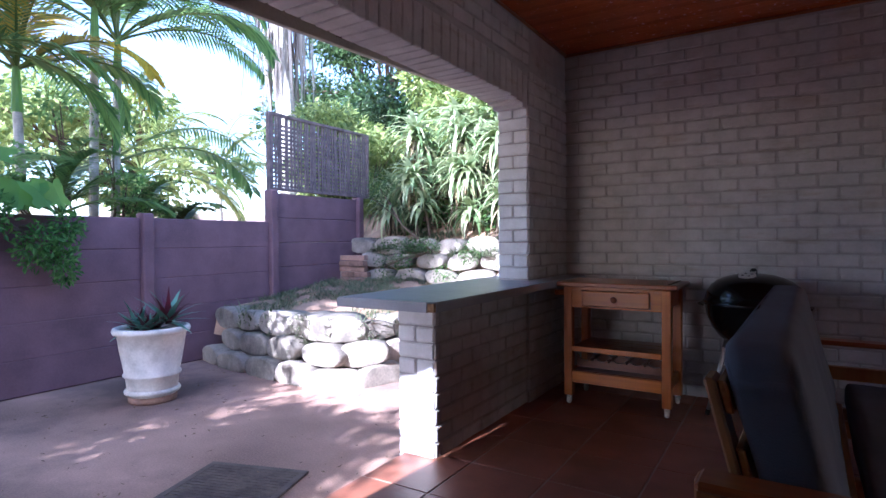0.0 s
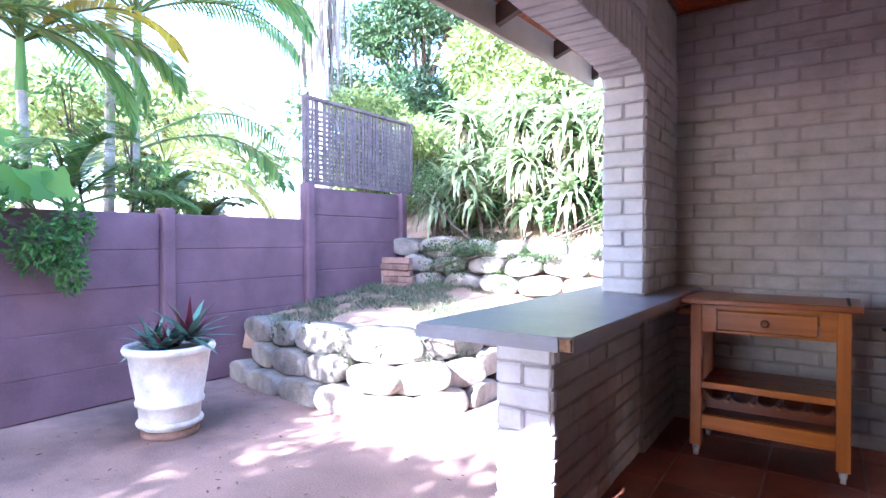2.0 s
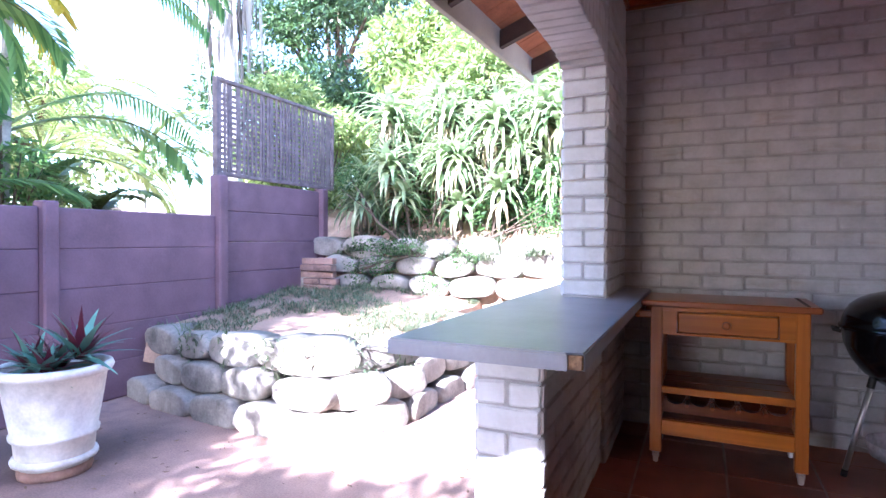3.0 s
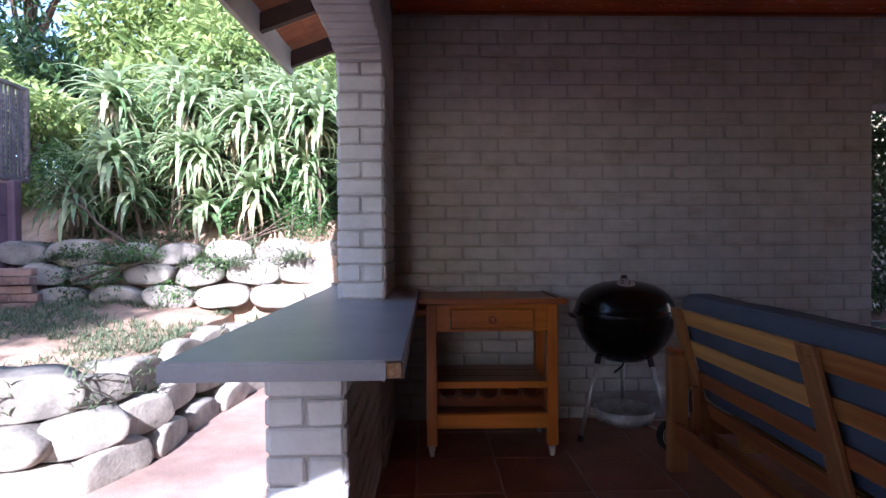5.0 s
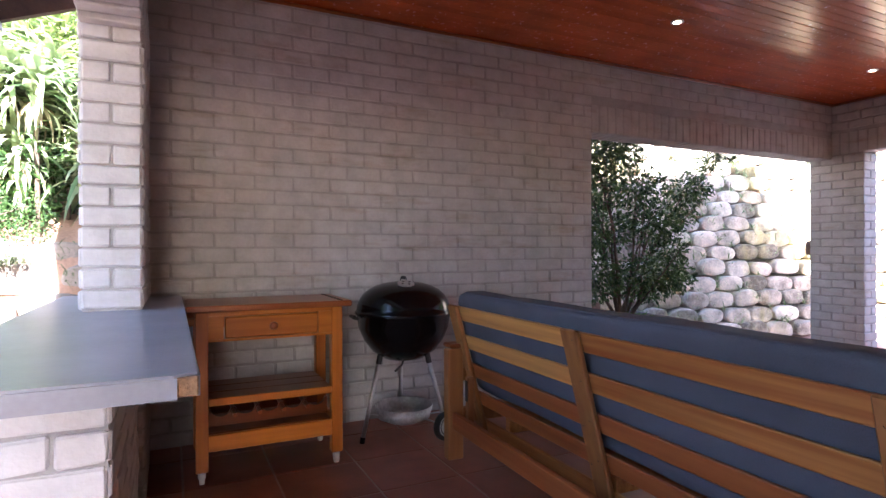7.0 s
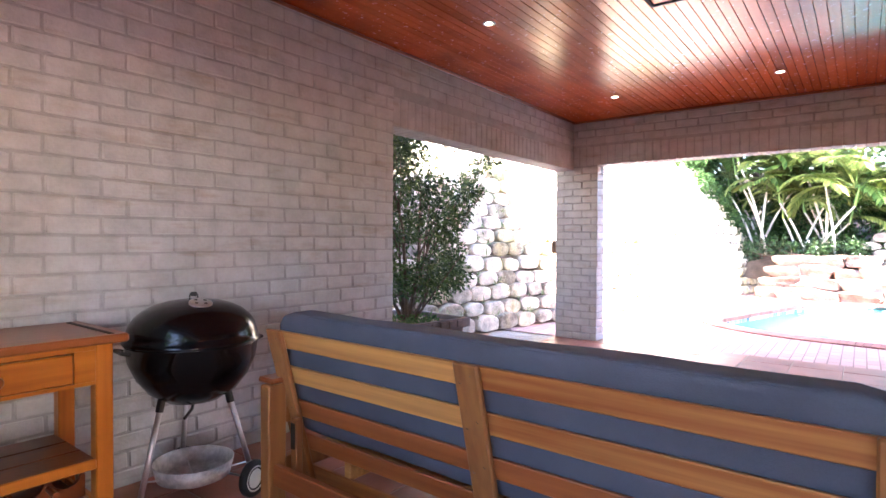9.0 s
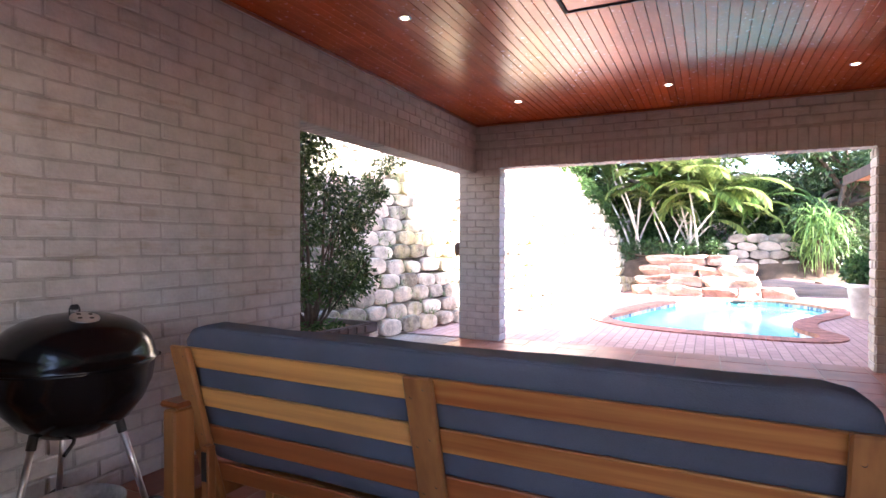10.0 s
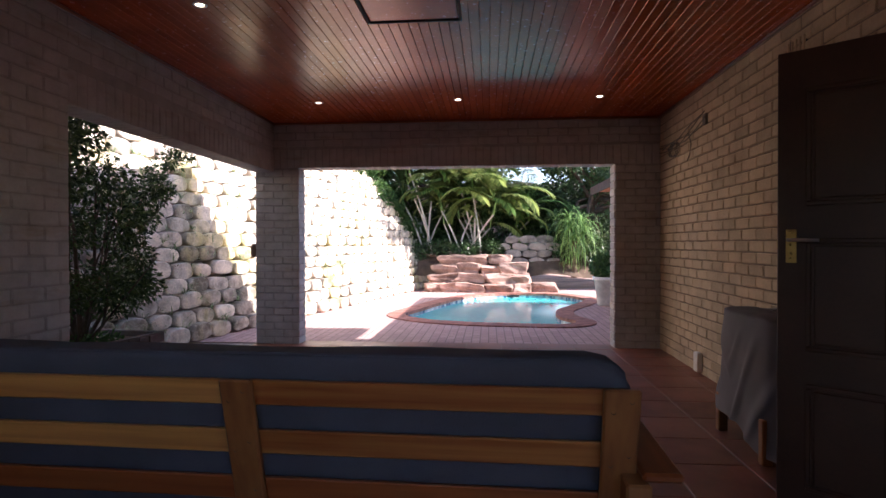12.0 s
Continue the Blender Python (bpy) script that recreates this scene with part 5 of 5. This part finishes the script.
def clumps_round(c, spread, r, n):
    return [((c[0] + rng.uniform(-1, 1) * spread[0], c[1] + rng.uniform(-1, 1) * spread[1], c[2] + rng.uniform(-1, 1) * spread[2]), (r * rng.uniform(0.7, 1.3),) * 2 + (r * rng.uniform(0.5, 0.9),)) for _ in range(n)]


tree("dark_tree", "large dark green tree on the slope", (-8.9, 12.8, 1.5), 4.0, clumps_round((-8.3, 11.5, 5.1), (2.6, 1.1, 2.3), 0.95, 30), 30000, 0.16, M_DARKLEAF)
tree("far_tree", "hazy light green tree beyond the fence", (-14, 8.5, 1.0), 2.5, clumps_round((-14, 8, 3.4), (2.0, 3.5, 1.4), 0.9, 16), 7000, 0.24, M_LIME, "far trees")
tree("far_tree", "hazy light green tree beyond the fence", (-13, 2.5, 1.0), 2.0, clumps_round((-13, 2.0, 2.2), (1.5, 3.0, 1.0), 0.8, 12), 4200, 0.22, M_LIME, "far trees")
tree("bank_tree", "green tree leaning over the bank", (-1.2, 11.5, 3.2), 3.0, clumps_round((-1.4, 10.8, 5.6), (2.6, 1.2, 1.4), 0.8, 16), 13000, 0.16, M_LIME)
shrub("fence_shrub", "bright green shrub behind the fence", clumps_round((-6.2, 4.6, 1.1), (0.6, 2.6, 0.4), 0.45, 12), 3600, 0.10, M_LIME, (-5.9, 4.0, 0.2))
shrub("hedge_shrub", "yellow-green shrub behind the lattice", clumps_round((-5.6, 7.6, 2.3), (0.7, 1.2, 0.8), 0.5, 10), 8000, 0.12, M_LIME, (-5.6, 7.6, 0.8))

# unseen trees added south of the garden, to cast shade on it
rng = np.random.default_rng(11)
tree("shade_tree", "unseen leafy tree added to shade the garden", (-4.6, -5.2, GZ), 3.0, clumps_round((-3.5, -4.0, 3.4), (1.8, 1.45, 0.3), 0.6, 54), 38000, 0.15, M_LEAF)
tree("shade_tree", "unseen leafy tree added to shade the garden", (-6.2, -2.4, GZ), 4.6, clumps_round((-4.8, -2.0, 3.6), (0.75, 2.2, 1.1), 0.65, 30) + clumps_round((-4.75, -1.7, 5.75), (0.75, 1.5, 0.7), 0.5, 22), 30000, 0.15, M_LEAF)

# ---- pool side ----
rng = np.random.default_rng(23)
N = len(POOL_LOOP)
bm = bmesh.new()
rings = []
for d, z in ((0.0, -0.045), (0.0, -0.30), (-0.10, -1.2)):
    rings.append([bm.verts.new((*p, z)) for p in grown(POOL_LOOP, d)])
for a, b in zip(rings, rings[1:]):
    for k in range(N):
        bm.faces.new((a[k], a[(k + 1) % N], b[(k + 1) % N], b[k]))
bm.faces.new(rings[-1])
pool = structure("pool_basin", bm, mat("pool_plaster", (0.45, 0.72, 0.74), 0.5), "light blue plastered pool basin", "pool")
bm = bmesh.new()
bm.faces.new([bm.verts.new((*p, -0.13)) for p in grown(POOL_LOOP, -0.004)])
structure("water", bm, M_WATER, "still turquoise pool water", "water")
bm = bmesh.new()
a = [bm.verts.new((*p, -0.046)) for p in grown(POOL_LOOP, -0.006)]
b = [bm.verts.new((*p, -0.20)) for p in grown(POOL_LOOP, -0.006)]
for k in range(N):
    bm.faces.new((a[k], a[(k + 1) % N], b[(k + 1) % N], b[k]))
structure("trim_pool", bm, M_MOSAIC, "blue and white mosaic band at the waterline", "tile band")
inner, outer = grown(POOL_LOOP, -0.02), grown(POOL_LOOP, 0.30)
coping = tagged(new("coping"), "red brick coping round the pool", "coping", kind="structure")
for k in range(0, N):
    j = (k + 1) % N
    for h in range(2):
        f0, f1 = h / 2 + 0.015, (h + 1) / 2 - 0.015
        bm = bmesh.new()
        q = [inner[k].lerp(inner[j], f0), inner[k].lerp(inner[j], f1), outer[k].lerp(outer[j], f1), outer[k].lerp(outer[j], f0)]
        lo = [bm.verts.new((*p, -0.07)) for p in q]
        hi = [bm.verts.new((*p, -0.012)) for p in q]
        bm.faces.new(lo[::-1]), bm.faces.new(hi)
        for i in range(4):
            bm.faces.new((lo[i], lo[(i + 1) % 4], hi[(i + 1) % 4], hi[i]))
        part("coping_brick", bm, M_COPING, coping)
skim = thing("skimmer_opening", "dark skimmer slot in the pool's tile band", "skimmer")
part("slot", boxed((12.90, 1.45, -0.11), (12.93, 1.75, -0.05)), M_RUBBER, skim)


def rock(seed, s):
    """A split ledge of sandstone: a slab with broken, uneven sides."""
    r = random.Random(seed)
    bm = boxed((-0.5, -0.5, -0.5), (0.5, 0.5, 0.5), 0.07)
    bmesh.ops.subdivide_edges(bm, edges=[e for e in bm.edges if e.calc_length() > 0.5], cuts=2, use_grid_fill=True)
    for v in bm.verts:
        v.co += Vector([0.16 * noise.noise(v.co * 1.6 + Vector((seed * 7.3, k * 3.1, 0))) + r.gauss(0, 0.018) for k in range(3)])
        v.co = Vector((v.co.x * s[0], v.co.y * s[1], v.co.z * s[2]))
    return to_mesh("rock", bm, M_ROCK)


rockery = tagged(new("rockery"), "rockery of split pinkish sandstone ledges behind the pool", "rockery", kind="structure")
rmeshes = [rock(k, (0.6, 0.55 + 0.06 * (k % 4), 0.24 + 0.03 * (k % 3))) for k in range(8)]
r = random.Random(8)
for lvl in range(4):
    y = 3.85 - 0.12 * lvl
    while y > (1.0 + 0.25 * lvl if lvl else 0.55):
        w = r.uniform(0.42, 0.78)
        ob = new("rock", r.choice(rmeshes))
        ob.parent = rockery
        ob.matrix_basis = pose(13.75 + 0.2 * lvl - 0.3 * math.sin((4 - y) * 1.0) + r.uniform(-0.08, 0.08), y - w / 2, 0.06 + 0.235 * lvl + r.uniform(-0.02, 0.02), r.uniform(-5, 5), r.uniform(-6, 6), r.uniform(-16, 16) + 180 * r.randrange(2)) @ Matrix.Diagonal((1, w / 0.62, r.uniform(0.85, 1.15), 1))
        y -= w * 0.96
structure("bank_pool", sheet(20, 30, lambda u, v: (14.1 + 14 * u, -5 + 14 * v, (0.35 if u < 0.01 else 0.75 + 3.6 * u) + 0.12 * noise.noise(Vector((u * 20, v * 14, 0))))), M_DARKSOIL, "dark planted bank behind the rockery", "bank")
back_wall = tagged(new("retaining_wall_back"), "short wall of rounded concrete blocks on the bank", "retaining wall", kind="structure")
block_wall(back_wall, [(14.5, 1.85), (14.55, 0.4)], 0.72, 4, 0.44, 0.20, 0.06, grey_blocks, seed=6)

NE = [(3.2, 6.62), (5.0, 6.12), (8.0, 5.42), (11.0, 4.72), (15.6, 3.74)]
ne_wall = tagged(new("retaining_wall_tall"), "tall sunlit retaining wall of pale rounded concrete blocks", "retaining wall", kind="structure")


def ne_top(s):
    return 3.15 - 0.2 * max(0, min(1, s - 9.6)) if s < 10.6 else max(0.4, 2.95 - 1.05 * (s - 10.6))


block_wall(ne_wall, NE, 0.06, 16, 0.39, 0.20, 0.075, pale_blocks, ne_top, seed=2, jitter=0.45)


def ne_back(u, v):
    p, d = along_line(NE, 12.7 * u)
    b = Vector((-d.y, d.x))
    z = (ne_top(12.7 * u) + 0.25) * min(1, v / 0.6)
    q = p + b * (0.16 + 0.36 * z + max(0, v - 0.6) * 12)
    return (q.x, q.y, z - 0.1 + max(0, v - 0.6) * 3 + 0.05 * noise.noise(Vector((u * 30, v * 20, 0))))


structure("bank_tall", sheet(60, 30, ne_back), M_GRAVEL, "soil slope behind the tall block wall", "bank")
vs, fs = [], []
for k in range(420):
    s, z = (rng.uniform(0.3, 9) if k % 2 else rng.uniform(0.5, 3.4)), rng.uniform(0.1, 2.4)
    p, d = along_line(NE, s)
    b = Vector((-d.y, d.x)) * (0.36 * z + 0.02)
    n = 10
    for j in range(n):
        strap(vs, fs, (p.x + b.x, p.y + b.y, z), rng.uniform(0, 6.3), rng.uniform(0.2, 1.3), rng.uniform(0.10, 0.26), 0.012, rng.uniform(1.0, 2.4), 3)
mesh_from("wall_grass", vs, fs, M_STRAP, None, "tufts of grass growing out of the block wall", "stuff")["category"] = "grass"

structure("gravel_bed", boxed((1.2, YO + 0.002, GZ - 0.05), (XE + TH, 6.6, -0.045)), M_GRAVEL, "pale gravel strip beside the patio", "gravel")
for k, (x, y, l, z) in enumerate(((2.9, 6.15, 1.8, 0.28), (2.8, 6.38, 2.0, 0.55), (2.6, 6.62, 1.9, 0.82), (2.4, 6.86, 1.9, 1.08))):
    s = thing("planting_step", "pinkish precast concrete step in the bank", "step", "steps in the bank")
    part("riser", boxed((x - l / 2, y, GZ - 0.05), (x + l / 2, y + 0.26, z - 0.045), 0.01), M_CLAY, s)
    part("cap", boxed((x - l / 2 - 0.02, y - 0.02, z - 0.0445), (x + l / 2 + 0.02, y + 0.27, z), 0.01), M_PALE, s)

planter = thing("planter_box", "square dark concrete planter with a moulded rim", "planter", at=pose(3.33, 5.62, -0.045, 0, 0, -8) @ Matrix.Diagonal((1.22, 1.22, 1.07, 1)))
bm = lathe([(0.0, 0.0), (0.44, 0.0), (0.50, 0.36), (0.56, 0.38), (0.56, 0.46), (0.50, 0.46), (0.48, 0.41), (0, 0.41)], 4, pose(0, 0, 0, 0, 0, 45))
part("box", bm, M_PLANTER, planter)
for k in range(4):
    for j in range(7):
        b = part("rim_moulding", boxed((-0.33 + 0.095 * j, -0.41, 0.388), (-0.27 + 0.095 * j, -0.395, 0.45), 0.004), M_PLANTER, planter)
        b.matrix_basis = pose(0, 0, 0, 0, 0, 90 * k)
part("soil", boxed((-0.33, -0.33, 0.40), (0.33, 0.33, 0.42)), M_SOIL, planter)
part("ground_cover", boxed((-0.3, -0.3, 0.4205), (0.3, 0.3, 0.422)), M_SOIL, planter)
bush = [((3.36 + 1.45 * dx, 5.50 + dy, z), (r * 1.25, r, r * 0.85)) for dx, dy, z, r in ((-0.35, 0, 0.85, 0.30), (0.1, -0.1, 0.85, 0.30), (0.4, 0, 0.85, 0.24), (-0.2, 0.1, 1.35, 0.32), (0.25, 0.0, 1.4, 0.28), (-0.35, 0.0, 1.75, 0.30), (0.12, 0.05, 1.78, 0.28), (0.55, 0.0, 1.72, 0.20), (-0.30, 0.0, 2.1, 0.28), (0.0, 0.1, 2.12, 0.22), (0.72, 0.05, 1.95, 0.12), (-0.55, 0.05, 1.4, 0.28), (0.40, 0.0, 1.12, 0.18), (-0.5, 0.0, 1.95, 0.25), (0.85, 0.0, 2.12, 0.13), (1.02, 0.0, 2.2, 0.10), (0.62, 0.1, 1.5, 0.16), (0.75, 0.0, 1.78, 0.12), (-0.1, 0.0, 2.3, 0.2))]
shrub("planter_bush", "dark green small-leaved bush growing in the planter", bush, 15000, 0.055, M_BUSH, (3.30, 5.50, 0.36), stems=9)
vs, fs = leaf_cloud(rng, [((3.3, 5.5, 0.42), (0.30, 0.30, 0.07))], 700, 0.05)
mesh_from("planter_cover", vs, fs, M_LEAF, None, "low green ground cover in the planter", "stuff")["category"] = "plants"
for k, (x, y, a) in enumerate(((3.98, 5.55, 20), (4.25, 5.75, -25), (4.05, 5.95, 50))):
    s = thing("clay_slab", "broken reddish clay slab leaning in the gravel", "slab", "clay slabs by the planter", at=pose(x, y, -0.05, 22, 0, a))
    part("slab", boxed((-0.16, -0.03, 0), (0.16, 0.03, 0.42 - 0.06 * k), 0.02), M_CLAY, s)

wpot = thing("plant_pot", "tall white tapered plant pot on the paving", "plant pot", at=pose(10.5, -0.18, -0.03))
part("bowl", lathe([(0, 0), (0.17, 0), (0.185, 0.02), (0.25, 0.50), (0.28, 0.51), (0.28, 0.58), (0.25, 0.58), (0.24, 0.53), (0, 0.53)], 32), M_POT, wpot, smooth=True)
t = thing("potted_plant", "bushy dark green plant in the white pot", "plant")
vs, fs = leaf_cloud(rng, [((10.5, -0.18, 0.75), (0.3, 0.3, 0.28))], 1200, 0.10)
mesh_from("leaf_rosette", vs, fs, M_LEAF, t)

# palms and shrubs behind the pool
for k in range(26):
    x, y = 14.7 + rng.uniform(0, 1.2), (3.9, 3.0, 2.5, 2.1)[k % 4] + rng.normal() * 0.16
    palm("areca_palm", "clumping areca palm with slim pale canes", (x, y, 0.7), rng.uniform(0.6, 1.5) if k % 2 else rng.uniform(1.6, 2.9), 10, rng.uniform(1.2, 1.8), (rng.uniform(-0.7, 0.2), rng.uniform(-0.8, 0.8)), 0.032, 0.44, M_LIME if k % 3 else M_PALM, 0, "palms behind the pool", 1.3, (), 0.02)
t = thing("weeping_shrub", "green shrub of long drooping grassy leaves", "shrub")
vs, fs = [], []
for k in range(8):
    rosette(rng, vs, fs, (14.3 + rng.normal() * 0.12, -0.1 + rng.normal() * 0.15, 1.0 + 0.12 * k), 60, 0.95, 0.028, -0.3, 1.4, 2.6)
mesh_from("leaf_rosette", vs, fs, M_PALM, t)
part("stem", tube([(14.3, -0.1, 0.3), (14.3, -0.1, 1.3)], 0.08, 8), M_BARK, t)
tree("pool_tree", "dark leafy tree behind the pool", (17.5, 3.5, 1.2), 2.4, clumps_round((17.5, 3.4, 3.6), (1.2, 3.4, 1.6), 0.8, 22), 15000, 0.17, M_DARKLEAF, "trees behind the pool")
tree("pool_tree", "dark leafy tree behind the pool", (15.6, -0.9, 1.0), 2.2, clumps_round((15.3, -1.3, 2.8), (0.8, 1.7, 1.7), 0.65, 26), 20000, 0.14, M_DARKLEAF, "trees behind the pool")
tree("wall_tree", "green tree above the tall block wall", (9.5, 9.2, 2.6), 1.6, clumps_round((9.8, 8.2, 4.0), (3.2, 1.0, 0.8), 0.7, 16), 11000, 0.16, M_LEAF)
shrub("wall_shrub", "green shrub at the end of the tall block wall", clumps_round((14.6, 5.7, 3.0), (1.3, 0.5, 0.7), 0.5, 14), 9000, 0.13, M_LEAF, (14.6, 5.6, 2.0))

shrub("bank_shrub", "dense dark green shrub under the palms", clumps_round((15.9, 2.6, 1.9), (0.7, 2.2, 1.0), 0.55, 26), 17000, 0.12, M_LEAF, (15.8, 2.6, 0.9))

brow = []
for k in range(13):
    s = 9.2 + 0.28 * k
    p, d = along_line(NE, s)
    z = ne_top(s) + 0.12
    b = Vector((-d.y, d.x)) * (0.36 * z + 0.02)
    brow.append(((p.x + b.x, p.y + b.y, z + rng.uniform(-0.1, 0.15)), (0.32, 0.26, 0.26)))
shrub("brow_shrub", "green shrubs growing along the top of the block wall", brow, 7000, 0.09, M_LEAF, (13.0, 5.6, 2.6))
shrub("bank_shrub", "low dark green shrub along the rockery", [((14.65 + 0.15 * (i % 3), 4.2 - 0.24 * i, 0.95 + 0.1 * (i % 2)), (0.25, 0.25, 0.28)) for i in range(11)] + [((14.8, 0.2 - 0.35 * i, 1.0), (0.3, 0.3, 0.4)) for i in range(5)], 7500, 0.10, M_DARKLEAF, (14.2, 2.6, 0.8))
shrub("bank_shrub", "dense dark green shrub on the bank", clumps_round((16.3, 0.3, 2.0), (0.8, 1.3, 1.0), 0.5, 16), 11000, 0.12, M_DARKLEAF, (16.2, 0.3, 1.2))

# the house wing that shades the pool
wing = thing("house_wing", "tan brick house wing with a tiled eave", "house")
part("wall", boxed((XE + TH + 0.01, -3.4, -0.1), (11.0, -0.7, 2.35)), M_TAN, wing)
part("roof", boxed((5.9, -3.8, 2.36), (11.6, -0.08, 2.46), 0.01), M_ROOF, wing)
part("fascia", boxed((5.9, -0.079, 2.28), (11.6, -0.05, 2.45), 0.004), M_RAFTER, wing)


# ---- bricks and tiles of the setting ----
brickwork(wall_north, [((XW, YN, 0), (1, 0, 0), (0, -1, 0), 2.30 - XW, 0, ZC, 0), ((2.30, YN, 0), (1, 0, 0), (0, -1, 0), XE - 2.30, 2.345, ZC, 0.1)], M_BRICK, 290, (0.3, 4.8))
soldiers = []
x = 2.34
while x < XE - 0.02:
    p = Vector((x, YN + TH / 2, 2.10 + 0.112))
    soldiers.append((p, Matrix.Translation(p) @ pose(0, 0, 0, random.gauss(0, 0.5), random.gauss(0, 0.6), 0), 0.0805, 0.228, TH + 0.012))
    x += 0.0885
lay(wall_north, soldiers, M_BRICK, 0, (2, 4), "soldier_brick")
soldiers = []
y = YS + 0.05
while y < PY - 0.03:
    drop = 0.05 * max(0, (y - PY + 0.31) / 0.28) ** 2
    p = Vector((XW - TH / 2, y, HEAD - drop + 0.112))
    soldiers.append((p, Matrix.Translation(p) @ pose(0, 0, 0, random.gauss(0, 0.6), random.gauss(0, 0.6), 90), 0.0805, 0.228, TH + 0.012))
    y += 0.0885
lay(wall_west, soldiers, M_BRICK, 60, (-0.9, 2.5), "soldier_brick")
# outward faces: the lighter brick stands in for skylight falling on them
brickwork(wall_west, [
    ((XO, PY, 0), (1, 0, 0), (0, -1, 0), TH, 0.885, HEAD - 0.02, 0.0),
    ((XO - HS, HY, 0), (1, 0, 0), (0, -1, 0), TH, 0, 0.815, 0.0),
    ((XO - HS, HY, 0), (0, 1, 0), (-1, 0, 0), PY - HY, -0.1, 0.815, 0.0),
    ((XO, PY, 0), (0, 1, 0), (-1, 0, 0), YO - PY, 0.885, 2.37, 0.0)], M_SKYBRICK, 150, (-1, 3), 0.005)
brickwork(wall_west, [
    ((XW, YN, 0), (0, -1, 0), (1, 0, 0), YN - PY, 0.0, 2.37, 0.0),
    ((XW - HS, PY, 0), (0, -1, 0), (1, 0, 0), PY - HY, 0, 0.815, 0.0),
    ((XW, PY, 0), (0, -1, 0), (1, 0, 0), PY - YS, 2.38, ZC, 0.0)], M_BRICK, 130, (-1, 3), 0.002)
brickwork(wall_east, [
    ((XE, YO, 0), (0, -1, 0), (-1, 0, 0), 0.545, 0, 2.15, 0.0),
    ((XE, YN - 0.308, 0), (1, 0, 0), (0, -1, 0), TH, 0, 2.14, 0.0),
    ((XE, 0.73, 0), (0, -1, 0), (-1, 0, 0), 0.515, 0, 2.15, 0.0),
    ((XE + TH, 0.73, 0), (-1, 0, 0), (0, 1, 0), TH, 0, 2.14, 0.0),
    ((XE, YN, 0), (0, -1, 0), (-1, 0, 0), YN - YS, 2.38, ZC, 0.06)], M_BRICK, 290, (5.5, 4), 0.004)
soldiers = []
y = YN - 0.04
while y > YS:
    p = Vector((XE + TH / 2, y, 2.145 + 0.112))
    soldiers.append((p, Matrix.Translation(p) @ pose(0, 0, 0, 0, random.gauss(0, 0.6), 90), 0.0805, 0.228, TH + 0.012))
    y -= 0.0885
lay(wall_east, soldiers, M_BRICK, 0, (5, 4), "soldier_brick")
brickwork(wall_south, [((XE, YS, 0), (-1, 0, 0), (0, 1, 0), XE - DX1, 0, ZC, 0), ((DX0, YS, 0), (-1, 0, 0), (0, 1, 0), DX0 - XO, 0, ZC, 0)], M_TAN, 290, (3, 0.4))

TILE = 0.42
tile_cache = {}
y = 2.47 - 6 * TILE
while y < YO:
    x = -0.335 - 2 * TILE
    while x < XE + TH:
        x0, x1, y0, y1 = max(x, XO), min(x + TILE, XE + TH), max(y, YS - TH), min(y + TILE, YO)
        l, d = x1 - x0 - 0.009, y1 - y0 - 0.009
        if l > 0.02 and d > 0.02:
            key = (round(l, 3), round(d, 3))
            if key not in tile_cache:
                tile_cache[key] = to_mesh("floor_tile", boxed((-l / 2, -d / 2, -0.012), (l / 2, d / 2, 0), 0.003), M_TILE)
            ob = new("floor_tile", tile_cache[key])
            ob.parent = floor
            ob.matrix_basis = pose((x0 + x1) / 2, (y0 + y1) / 2, random.uniform(-0.001, 0.001), 0, 0, 0)
        x += TILE
    y += TILE
